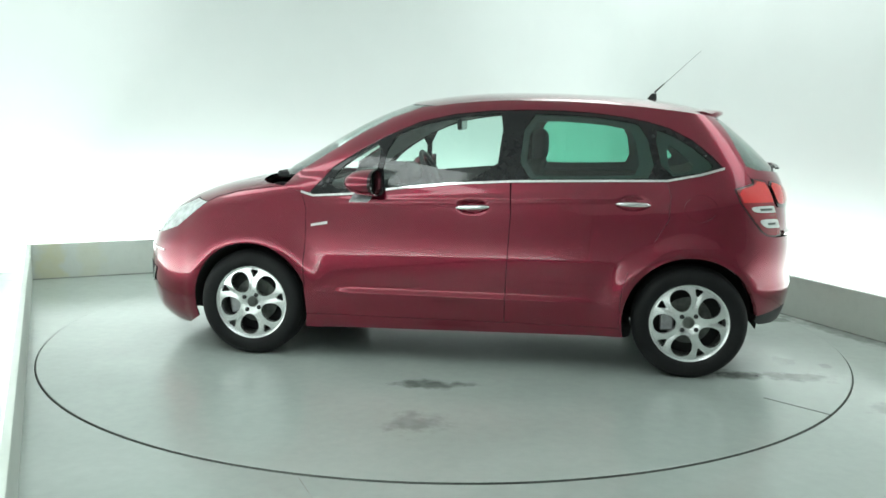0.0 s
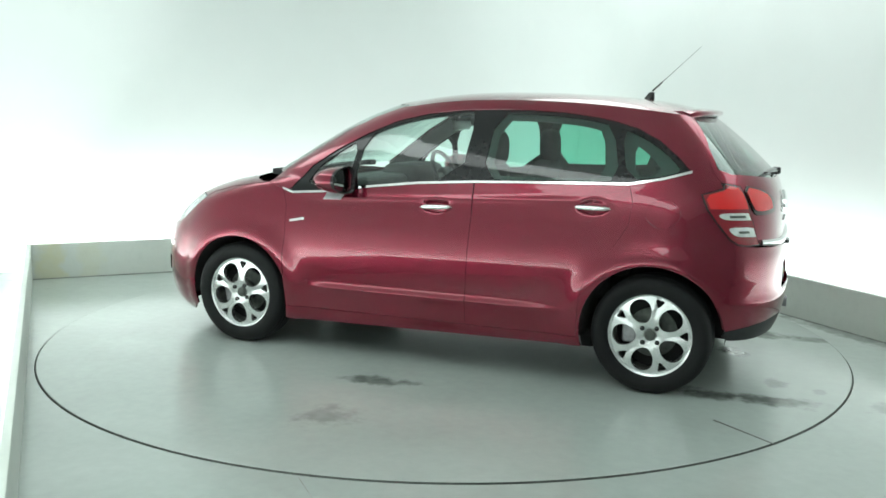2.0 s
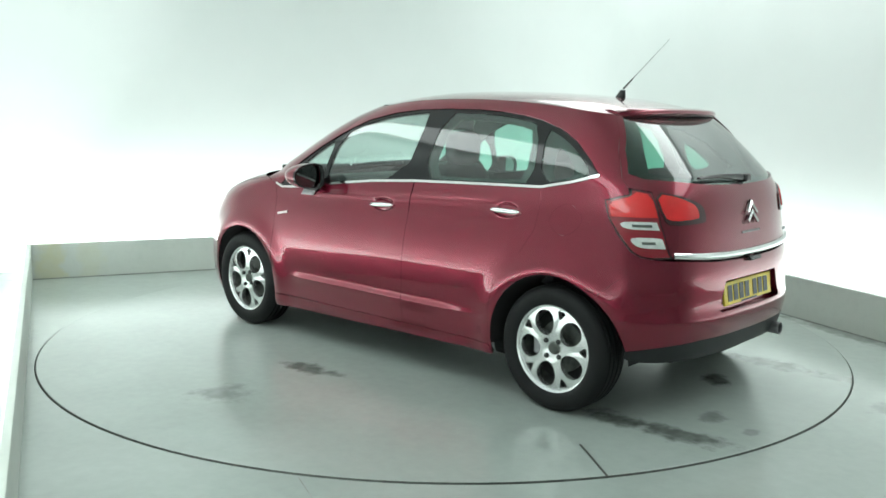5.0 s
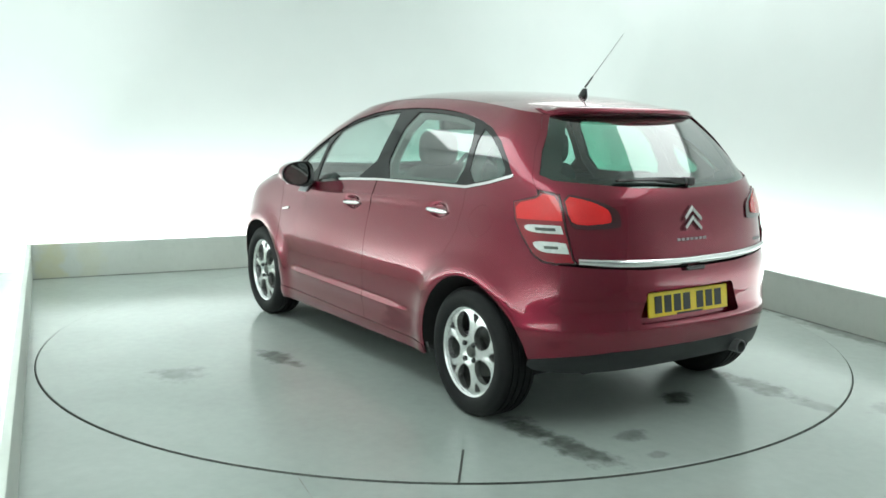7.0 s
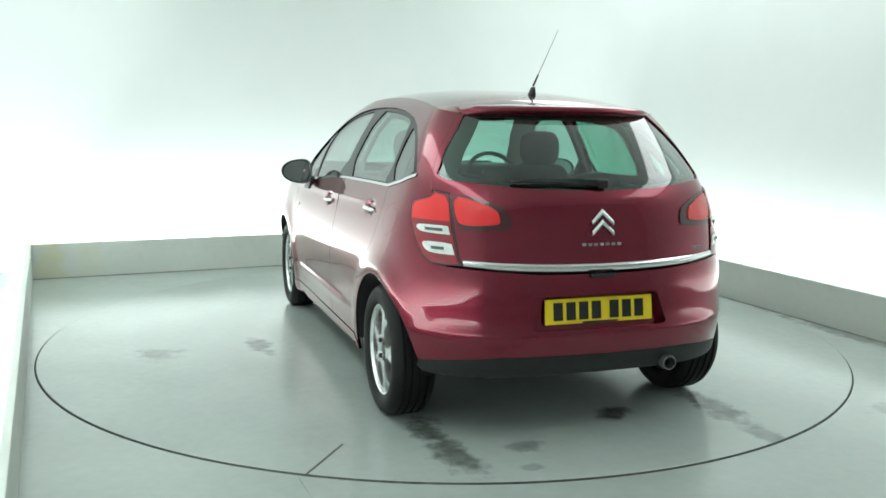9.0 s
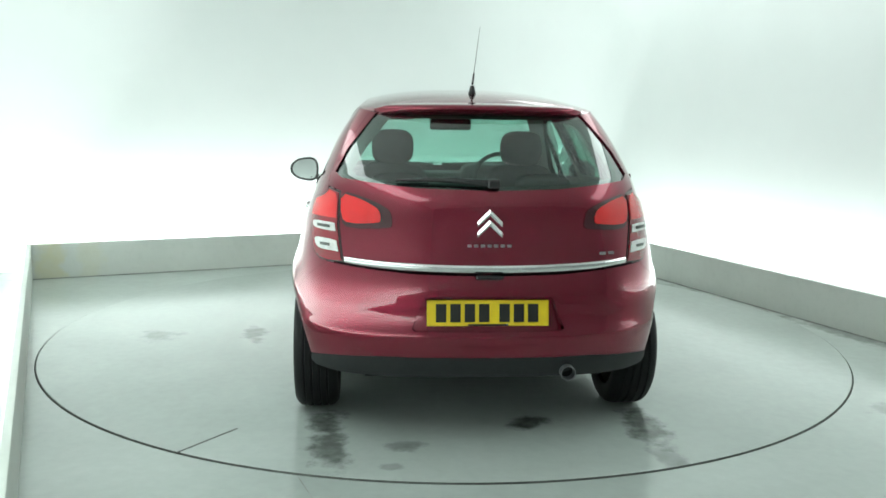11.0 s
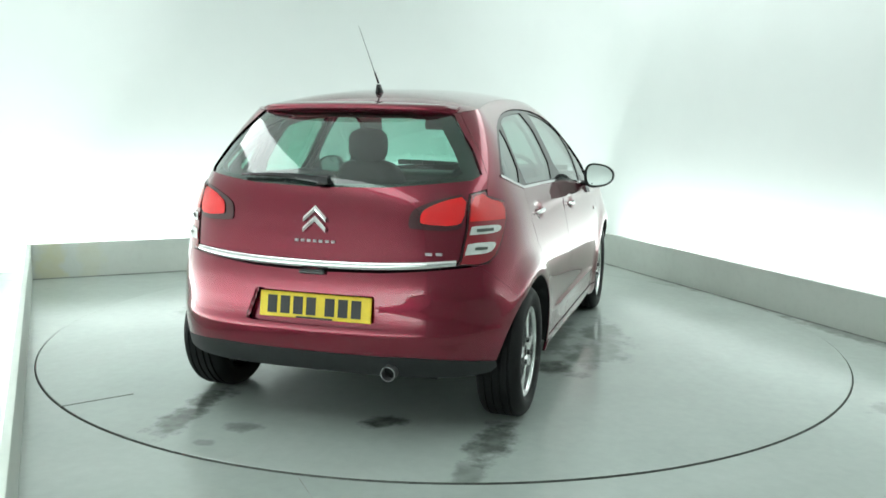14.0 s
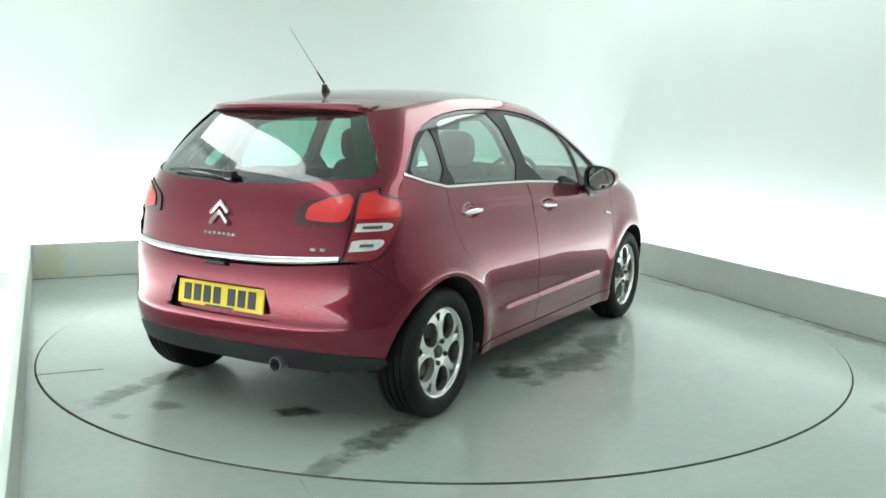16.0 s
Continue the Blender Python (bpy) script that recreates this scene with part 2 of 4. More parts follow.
# ---- the room ----
def build_room():
    # floor sheet with a round hole for the turntable
    bm = bmesh.new()
    seg = 160
    ring = []
    for i in range(seg):
        a = 2 * math.pi * i / seg
        ring.append((Vector((math.cos(a), math.sin(a), 0)) * (TABLE_R - 0.002) + Vector((0, 0, FLOOR_Z)), a))
    lo_u, hi_u, lo_v, hi_v = U_LOW - TROUGH, U_HIGH + TROUGH, V_FRONT, V_BACK + TROUGH
    inner, outer, low = [], [], []
    for p, a in ring:
        dx, dy = math.cos(a), math.sin(a)
        k = min((hi_u if dx > 0 else lo_u) / dx if abs(dx) > 1e-6 else 1e9, (hi_v if dy > 0 else lo_v) / dy if abs(dy) > 1e-6 else 1e9)
        inner.append(bm.verts.new(p))
        low.append(bm.verts.new(p - Vector((0, 0, 0.06))))
        outer.append(bm.verts.new((dx * k, dy * k, FLOOR_Z)))
    for i in range(seg):
        j = (i + 1) % seg
        bm.faces.new((inner[i], outer[i], outer[j], inner[j]))
        bm.faces.new((low[i], inner[i], inner[j], low[j]))
    bmesh.ops.transform(bm, matrix=ROOM, verts=bm.verts)
    ob = part("floor", bm, FLOOR, None, "grey-green painted concrete floor, damp and stained")
    tagged(ob, kind="structure")
    # a cut joint in the floor in front of the turntable
    bm = bmesh.new()
    box(bm, (0, -0.002, -0.002 + FLOOR_Z), (0.62, 0.002, 0.0008 + FLOOR_Z))
    seam = part("floor_joint", bm, JOINT, None, "dark cut joint in the floor")
    seam.matrix_world = pose(-0.56, -2.42, 0, 0, 0, -66)
    tagged(seam, kind="structure")
    room_box("floor_pit", (lo_u, lo_v, -0.30), (hi_u, hi_v, -0.12), LINER, "dark pit under the turntable")
    T = 0.12
    rc = 0.75
    room_box("wall_back", (lo_u - T, hi_v, FLOOR_Z), (hi_u - rc, hi_v + T, CEIL), WALL, "white studio wall lit from below")
    room_box("wall_side_far", (hi_u, lo_v, FLOOR_Z), (hi_u + T, hi_v - rc, CEIL), WALL, "white studio wall lit from below")
    verts, n = [], 25
    for i in range(n):
        f = math.pi / 2 * i / (n - 1)
        for r in (rc, rc + T):
            for z in (FLOOR_Z, CEIL):
                verts.append((hi_u - rc + r * math.cos(f), hi_v - rc + r * math.sin(f), z))
    faces = []
    for i in range(n - 1):
        p, q = i * 4, i * 4 + 4
        faces += [[p, p + 1, q + 1, q], [p + 2, q + 2, q + 3, p + 3]]
    me = bpy.data.meshes.new("wall_corner")
    me.from_pydata(verts, [], faces)
    me.shade_smooth()
    me.materials.append(WALL)
    ob = new("wall_corner", me)
    ob.matrix_world = ROOM
    tagged(ob, "white rounded studio wall corner lit from below", kind="structure")
    room_box("wall_side_near", (lo_u - T, lo_v, FLOOR_Z), (lo_u, hi_v - 0.002, CEIL), WALL, "white studio wall lit from below")
    # closes the room out of view; its grey stands in for missing light
    room_box("wall_front", (lo_u - T, lo_v - T, FLOOR_Z), (hi_u + T, lo_v - 0.002, CEIL), WALL_DIMMED, "unseen end wall, greyed to dim its reflection")
    room_box("ceiling", (lo_u - T, lo_v - T, CEIL + 0.002), (hi_u + T, hi_v + T, CEIL + T), WALL, "plain white studio ceiling")
    # low kerb boards in front of the light trough
    k = 0.035
    room_box("kerb_back", (U_LOW - k, V_BACK, FLOOR_Z + 0.001), (U_HIGH + k, V_BACK + k, KERB_H), KERB, "low grey painted kerb board hiding the wall lights", 0.004)
    room_box("kerb_side_far", (U_HIGH, V_FRONT + 0.4, FLOOR_Z + 0.001), (U_HIGH + k, V_BACK - 0.002, KERB_H), KERB, "low grey painted kerb board hiding the wall lights", 0.004)
    room_box("kerb_joint_back", (U_LOW, V_BACK - 0.007, FLOOR_Z + 0.0005), (U_HIGH - 0.008, V_BACK - 0.0005, FLOOR_Z + 0.006), JOINT, "dirty joint along the foot of the kerb")
    room_box("kerb_joint_side", (U_HIGH - 0.007, V_FRONT + 0.42, FLOOR_Z + 0.0005), (U_HIGH - 0.0005, V_BACK - 0.01, FLOOR_Z + 0.006), JOINT, "dirty joint along the foot of the kerb")
    room_box("kerb_side_near", (U_LOW - k, V_FRONT + 0.4, FLOOR_Z + 0.001), (U_LOW, V_BACK - 0.002, KERB_H), KERB, "low grey painted kerb board hiding the wall lights", 0.004)


build_room()


def build_turntable():
    root = new("turntable")
    tagged(root, "round grey-green floor turntable, damp with dark drip stains", "turntable")
    bm = bmesh.new()
    rs = [0.0, 0.6, 1.2, 1.8, 2.2, TABLE_R - 0.014, TABLE_R - 0.010]
    seg = 160
    rows = []
    for i, r in enumerate(rs):
        z = 0 if i < len(rs) - 1 else -0.0015
        rows.append([bm.verts.new((r * math.cos(2 * math.pi * s / seg), r * math.sin(2 * math.pi * s / seg), z)) for s in range(seg)] if r else [bm.verts.new((0, 0, 0))])
    rows.append([bm.verts.new((v.co.x, v.co.y, -0.07)) for v in rows[-1]])
    for s in range(seg):
        bm.faces.new((rows[0][0], rows[1][s], rows[1][(s + 1) % seg]))
    for a, b in zip(rows[1:], rows[2:]):
        for s in range(seg):
            bm.faces.new((a[s], b[s], b[(s + 1) % seg], a[(s + 1) % seg]))
    part("disc", bm, DISC, root)
    v, f = [], []
    for s in range(seg):
        c, q = math.cos(2 * math.pi * s / seg), math.sin(2 * math.pi * s / seg)
        for r, z in ((TABLE_R - 0.0099, -0.0015), (TABLE_R - 0.0085, -0.0040), (TABLE_R - 0.0070, -0.0080), (TABLE_R - 0.005, -0.03)):
            v.append((r * c, r * q, z))
    for s in range(seg):
        t = (s + 1) % seg
        f += [[s * 4 + i, t * 4 + i, t * 4 + i + 1, s * 4 + i + 1] for i in range(3)]
    me = bpy.data.meshes.new("edge_ring")
    me.from_pydata(v, [], f)
    me.materials.append(STEEL_DARK)
    ob = new("edge_ring", me)
    ob.parent = root
    tagged(ob, "dark steel edge ring")
    bm = bmesh.new()
    a, b = Vector((-0.635 - CX, 1.297 - CY, 0)), Vector((-0.36 - CX, 1.09 - CY, 0))
    box(bm, (0, -0.005, -0.003), ((b - a).length, 0.005, 0.0012))
    ob = part("plate_joint", bm, STEEL_DARK, root, "dark cut joint")
    ob.matrix_basis = Matrix.Translation(a) @ Matrix.Rotation(math.atan2(b.y - a.y, b.x - a.x), 4, "Z")
    return root


TURNTABLE = build_turntable()


# ---- the car: body surface ----
# Car axes: x forward from the rear axle, y to the left, z up.
from mathutils.geometry import delaunay_2d_cdt

WB, HUB_Z, TYRE_R = 2.466, 0.305, 0.308


def curve(pts):
    """Smooth curve through (position, value) pairs."""
    xs, ys = np.array([p[0] for p in pts], float), np.array([p[1] for p in pts], float)
    h, d = np.diff(xs), np.diff(ys) / np.diff(xs)
    m = np.empty(len(xs))
    m[0], m[-1] = d[0], d[-1]
    for i in range(1, len(xs) - 1):
        m[i] = 0 if d[i - 1] * d[i] <= 0 else (d[i - 1] * h[i] + d[i] * h[i - 1]) / (h[i - 1] + h[i])

    def value(x):
        x = min(max(x, xs[0]), xs[-1])
        i = min(int(np.searchsorted(xs, x, side="right")) - 1, len(xs) - 2)
        t = (x - xs[i]) / h[i]
        return (1 + 2 * t) * (1 - t) ** 2 * ys[i] + t * (1 - t) ** 2 * h[i] * m[i] + t * t * (3 - 2 * t) * ys[i + 1] + t * t * (t - 1) * h[i] * m[i + 1]
    return value


SECTION = curve([(0.05, 0.68), (0.14, 0.785), (0.20, 0.820), (0.26, 0.832), (0.34, 0.841), (0.45, 0.849), (0.54, 0.853), (0.61, 0.8535), (0.67, 0.850), (0.73, 0.843), (0.80, 0.831), (0.88, 0.813), (0.97, 0.788),
                 (1.05, 0.758), (1.12, 0.732), (1.25, 0.670), (1.36, 0.606), (1.42, 0.562), (1.46, 0.525), (1.49, 0.485), (1.52, 0.42)])
REAR = curve([(0.05, -0.40), (0.22, -0.50), (0.29, -0.565), (0.36, -0.592), (0.42, -0.607), (0.465, -0.613), (0.493, -0.6125), (0.515, -0.606), (0.55, -0.601), (0.62, -0.598), (0.70, -0.594), (0.78, -0.580), (0.90, -0.566), (1.0, -0.550),
              (1.07, -0.527), (1.12, -0.497), (1.17, -0.447), (1.25, -0.362), (1.33, -0.268), (1.40, -0.178), (1.44, -0.12), (1.52, 0.0)])
FRONT = curve([(0.05, 3.0), (0.12, 3.20), (0.18, 3.275), (0.30, 3.325), (0.42, 3.335), (0.55, 3.33), (0.66, 3.29), (0.74, 3.22), (0.84, 3.09), (0.92, 2.93), (0.98, 2.72),
               (1.02, 2.485), (1.08, 2.365), (1.22, 2.135), (1.33, 1.950), (1.41, 1.785), (1.46, 1.650), (1.49, 1.53), (1.52, 1.36)])
BULGE = curve([(-0.7, -0.03), (-0.2, -0.004), (0.3, 0.004), (1.2, 0.022), (2.1, 0.040), (2.6, 0.040), (3.2, 0.0)])
HANDLES = ((1.19, 0.897), (0.325, 0.937))
N_REAR, N_FRONT, X0 = 3.2, 2.7, 0.10


def arc_table(n, w, length):
    """Arc-length table of a quarter superellipse: from the side to the end."""
    f = np.linspace(0, math.pi / 2, 3001)
    c, s = np.cos(f).clip(0) ** (2 / n), np.sin(f) ** (2 / n)
    d = np.hypot(np.diff(c * w), np.diff(s * length))
    t = np.concatenate([[0], np.cumsum(d)])
    return t / t[-1], c, s, t[-1]


TG = arc_table(3.7, 0.62, 0.62)
TR, TF = arc_table(N_REAR, 0.80, 0.66), arc_table(N_FRONT, 0.80, 0.70)


def x_one(z):
    return min(2.45, FRONT(z) - 0.62)


def g_blend(z):
    """0 on the bonnet and wings, 1 on the squarer windscreen and its pillars."""
    t = min(max((z - 0.95) / 0.13, 0), 1)
    return t * t * (3 - 2 * t)


def half_width(x, z):
    w = SECTION(z) + BULGE(x)
    for hx in (0.0, WB):
        r = math.hypot(x - hx, z - HUB_Z)
        w += 0.019 * math.exp(-((r - 0.385) / 0.07) ** 2) * (z > 0.1) * min(1, max(0, (x + 0.46) / 0.26))
    if 0.3 < x < 2.15:
        k = min(1, (x - 0.3) / 0.25, (2.15 - x) / 0.25)
        # pressed ridge low on the doors, fading out at both ends
        if 0.42 < x < 1.98:
            w += min(1, (x - 0.42) / 0.3, (1.98 - x) / 0.12) * 0.0105 * math.exp(-(abs(z - 0.398) / (0.017 if z > 0.398 else 0.040)) ** 1.5)
        # soft edge running through the door handles
        w += k * 0.006 * math.exp(-((z - 0.940 - 0.035 * (1.2 - x)) / 0.017) ** 2)
    return w


def F(a, z):
    """The body's outer surface, left half: a is x along the side and goes on round the corners."""
    if a < X0:
        t = min((X0 - a) / TR[3], 1.0)
        c, s = np.interp(t, TR[0], TR[1]), np.interp(t, TR[0], TR[2])
        x = X0 - (X0 - REAR(z)) * s
        return Vector((x, half_width(x, z) * c, z))
    x1 = x_one(z)
    if a > x1:
        t = min((a - x1) / TF[3], 1.0)
        k = g_blend(z)
        c, s = [np.interp(t, TF[0], TF[i]) * (1 - k) + np.interp(t, TG[0], TG[i]) * k for i in (1, 2)]
        x = x1 + (FRONT(z) - x1) * s
        return Vector((x, half_width(min(x, 2.9), z) * c, z))
    w = half_width(a, z)
    # finger cups behind the door handles
    for hx, hz in HANDLES:
        d = ((a - hx) / 0.072) ** 2 + ((z - hz - 0.004) / 0.034) ** 2
        if d < 4:
            w -= 0.016 * math.exp(-d * d)
    return Vector((a, w, z))


def a_side(x, z):
    """Chart position of the point of the side at x."""
    if x < X0:
        s = min(max((X0 - x) / (X0 - REAR(z)), 0), 1)
        return X0 - TR[3] * float(np.interp(s, TR[2], TR[0]))
    x1 = x_one(z)
    if x > x1:
        s, k = min(max((x - x1) / (FRONT(z) - x1), 0), 1), g_blend(z)
        lo, hi = 0.0, 1.0
        for _ in range(22):
            t = (lo + hi) / 2
            if np.interp(t, TF[0], TF[2]) * (1 - k) + np.interp(t, TG[0], TG[2]) * k < s:
                lo = t
            else:
                hi = t
        return x1 + TF[3] * lo
    return x


def a_rear(y, z):
    """Chart position of the point of the rear at y."""
    lo, hi = X0 - TR[3], X0
    for _ in range(22):
        mid = (lo + hi) / 2
        if F(mid, z).y < y:
            lo = mid
        else:
            hi = mid
    return lo if y > 1e-6 else X0 - TR[3]


def a_front(y, z):
    """Chart position of the point of the front at y."""
    lo = x_one(z)
    hi = end = lo + TF[3]
    for _ in range(22):
        mid = (lo + hi) / 2
        if F(mid, z).y > y:
            lo = mid
        else:
            hi = mid
    return lo if y > 1e-6 else end


def normal(a, z, e=0.004):
    du, dv = F(a + e, z) - F(a - e, z), F(a, z + e) - F(a, z - e)
    n = dv.cross(du)
    if n.length < 1e-9:
        return Vector((-1 if a < X0 else 1, 0, 0.2)).normalized()
    n.normalize()
    if abs(n.y) > 0 and a > X0 and n.y < 0:
        n = -n
    return n


def outline(pts, step=0.03):
    """Corner points ('s', x, z), ('r', y, z) or ('f', y, z) joined by straight lines: chart points."""
    to = {"s": a_side, "r": a_rear, "f": a_front}
    out = []
    for p, q in zip(pts, pts[1:] + pts[:1]):
        A, B = (to[p[0]](p[1], p[2]), p[2]), (to[q[0]](q[1], q[2]), q[2])
        n = max(1, int(math.hypot(A[0] - B[0], A[1] - B[1]) / step))
        for i in range(n):
            k = i / n
            if p[0] == q[0]:
                u, z = p[1] + (q[1] - p[1]) * k, p[2] + (q[2] - p[2]) * k
                out.append((to[p[0]](u, z), z))
            else:
                out.append((A[0] + (B[0] - A[0]) * k, A[1] + (B[1] - A[1]) * k))
    return out


def smooth_loop(pts, keep=(), rounds=2):
    """Round the corners of a closed list of tagged points (Chaikin), but for those kept."""
    for _ in range(rounds):
        new_pts = []
        for i, p in enumerate(pts):
            a, b = pts[i - 1], pts[(i + 1) % len(pts)]
            if p in keep or a[0] != p[0] or b[0] != p[0]:
                new_pts.append(p)
            else:
                new_pts += [(p[0], p[1] * 0.75 + a[1] * 0.25, p[2] * 0.75 + a[2] * 0.25), (p[0], p[1] * 0.75 + b[1] * 0.25, p[2] * 0.75 + b[2] * 0.25)]
        pts = new_pts
    return pts


def area2(loop):
    return sum(a[0] * b[1] - b[0] * a[1] for a, b in zip(loop, loop[1:] + loop[:1]))


def shrink(loop, gap):
    """The loop drawn in by the gap."""
    sgn = 1 if area2(loop) > 0 else -1
    out = []
    for i, p in enumerate(loop):
        a, b = loop[i - 1], loop[(i + 1) % len(loop)]
        ta, tb = Vector((p[0] - a[0], p[1] - a[1])), Vector((b[0] - p[0], b[1] - p[1]))
        if ta.length < 1e-6 or tb.length < 1e-6:
            out.append(p)
            continue
        ta.normalize(), tb.normalize()
        n = Vector((-ta.y - tb.y, ta.x + tb.x)) * sgn
        if n.length < 1e-3:
            out.append(p)
            continue
        n.normalize()
        k = gap / max(0.35, abs(n.x * -ta.y * sgn + n.y * ta.x * sgn))
        out.append((p[0] + n.x * k, p[1] + n.y * k))
    return out


def inside(px, py, loops):
    hit = np.zeros(len(px), bool)
    for lp in loops:
        x0, y0 = np.array(lp).T
        x1, y1 = np.roll(x0, -1), np.roll(y0, -1)
        for ax, ay, bx, by in zip(x0, y0, x1, y1):
            if ay != by:
                c = ((ay > py) != (by > py)) & (px < (bx - ax) * (py - ay) / (by - ay) + ax)
                hit ^= c
    return hit


def chart_mesh(name, loops, material, parent, label="", step=0.035, gap=0.0022, lip=0.012, offset=0.0, sides=(1,), func=None):
    """A panel of the body: chart outline, holes after it, as a mesh with turned-in edges. sides: 1 left, -1 right; both for one that spans the middle."""
    P = func or F
    if gap:
        first = shrink(loops[0], gap)
        if len(sides) > 1:
            first = [p if P(*p).y < 0.002 else q for p, q in zip(loops[0], first)]
        loops = [first] + [shrink(h, -gap) for h in loops[1:]]
    pts, edges, rims = [], [], []
    for lp in loops:
        s = len(pts)
        pts += lp
        edges += [(s + i, s + (i + 1) % len(lp)) for i in range(len(lp))]
    arr = np.array(pts)
    gx, gy = np.meshgrid(np.arange(arr[:, 0].min(), arr[:, 0].max(), step), np.arange(arr[:, 1].min(), arr[:, 1].max(), step * 0.85))
    gx = gx + (np.arange(gx.shape[0])[:, None] % 2) * step * 0.5
    gx, gy = gx.ravel(), gy.ravel()
    ok = inside(gx, gy, loops)
    gx, gy = gx[ok], gy[ok]
    far = np.array([np.min((arr[:, 0] - x) ** 2 + (arr[:, 1] - y) ** 2) > (step * 0.45) ** 2 for x, y in zip(gx, gy)], bool) if len(gx) else np.zeros(0, bool)
    allp = [Vector(p) for p in pts] + [Vector((x, y)) for x, y in zip(gx[far], gy[far])]
    vs, es, fs, *_ = delaunay_2d_cdt(allp, edges, [], 0, 1e-6)
    vs = [(v.x, v.y) for v in vs]
    tri = [f for f in fs]
    cen = np.array([[sum(vs[i][0] for i in f) / 3, sum(vs[i][1] for i in f) / 3] for f in tri])
    keep = inside(cen[:, 0], cen[:, 1], loops)
    tri = [f for f, k in zip(tri, keep) if k]
    edge_count = {}
    for f in tri:
        for i, j in zip(f, f[1:] + f[:1]):
            edge_count[(i, j)] = edge_count.get((i, j), 0) + 1
    rim = [(i, j) for (i, j) in edge_count if (j, i) not in edge_count]
    verts, norms, faces = [], [], []
    for sgn in sides:
        base = len(verts)
        for a, z in vs:
            n, p = normal(a, z), P(a, z)
            p = p + n * offset
            verts.append((p.x, p.y * sgn, p.z))
            norms.append((n.x, n.y * sgn, n.z))
        for f in tri:
            f = list(f)
            p0, p1, p2 = [Vector(verts[base + i]) for i in f]
            nf = (p1 - p0).cross(p2 - p0)
            if nf.dot(Vector(norms[base + f[0]])) < 0:
                f.reverse()
            faces.append([base + i for i in f])
        if lip:
            for i, j in rim:
                if len(sides) > 1 and abs(verts[base + i][1]) < 0.004 and abs(verts[base + j][1]) < 0.004:
                    continue
                b2 = len(verts)
                for k in (i, j):
                    q, n = Vector(verts[base + k]), Vector(norms[base + k])
                    for dd in (0, lip):
                        verts.append(tuple(q - n * dd))
                q0, q1 = Vector(verts[base + i]), Vector(verts[base + j])
                side_n = (q1 - q0).cross(Vector(norms[base + i])).normalized() * sgn
                norms += [tuple(side_n * 0.8 + Vector(norms[base + i]) * 0.6)] * 1 + [tuple(side_n)] * 1 + [tuple(side_n * 0.8 + Vector(norms[base + j]) * 0.6)] + [tuple(side_n)]
                faces.append([b2, b2 + 2, b2 + 3, b2 + 1])
    me = bpy.data.meshes.new(name)
    me.from_pydata(verts, [], faces)
    me.update()
    me.shade_smooth()
    me.normals_split_custom_set_from_vertices([Vector(n).normalized() for n in norms])
    me.materials.append(material)
    ob = new(name, me)
    ob.parent = parent
    return tagged(ob, label)


CAR = new("car")
tagged(CAR, "dark red metallic five-door hatchback on the turntable", "car")


def S(*xz):
    return [("s", x, z) for x, z in xz]


def both(name, loops, material, label="", **kw):
    return [chart_mesh(name, loops, material, CAR, label, sides=(s,), **kw) for s in (1, -1)]


def arch(hx, r, z0, n=22, back=True):
    """Points of a wheel arch from its rear foot over the top to its front foot."""
    out = []
    lo = math.asin(max(-1, min(1, (z0 - HUB_Z) / r)))
    for i in range(n + 1):
        f = math.pi - lo - (math.pi - 2 * lo) * i / n
        out.append((hx + r * math.cos(f), HUB_Z + r * math.sin(f)))
    return out


ARCH_R, ARCH_REAR = 0.352, 0.362
SILL_TOP = 0.262
BELT = [(2.17, 0.955), (2.10, 0.935), (1.90, 0.948), (1.64, 0.985), (1.32, 1.020), (0.99, 1.040), (0.69, 1.050), (0.39, 1.058), (0.15, 1.064)]
BELT_REAR = [(-0.02, 1.098), (-0.15, 1.135)]
DLO_TOP = [(-0.08, 1.205), (0.02, 1.285), (0.14, 1.345), (0.27, 1.382), (0.40, 1.405), (0.55, 1.422), (0.72, 1.432), (0.92, 1.434), (1.14, 1.426), (1.33, 1.404), (1.52, 1.360), (1.70, 1.280), (1.86, 1.190), (2.00, 1.095)]
RAIL = [(-0.08, 1.415), (0.05, 1.432), (0.20, 1.449), (0.36, 1.464), (0.52, 1.475), (0.72, 1.483), (0.92, 1.485), (1.14, 1.479), (1.33, 1.463), (1.45, 1.446)]
PILLAR_A = [(1.53, 1.440), (1.70, 1.378), (1.87, 1.288), (2.05, 1.172), (2.24, 1.045)]
SHUT_A = [(2.17, 0.955), (2.135, 0.86), (2.13, 0.69), (2.14, 0.56)]
SHUT_B = [(0.985, 1.040), (0.98, 0.86), (0.995, 0.49), (1.0, SILL_TOP)]
SHUT_C = [(0.15, 1.064), (0.125, 0.98), (0.135, 0.86), (0.20, 0.75), (0.295, 0.655)]


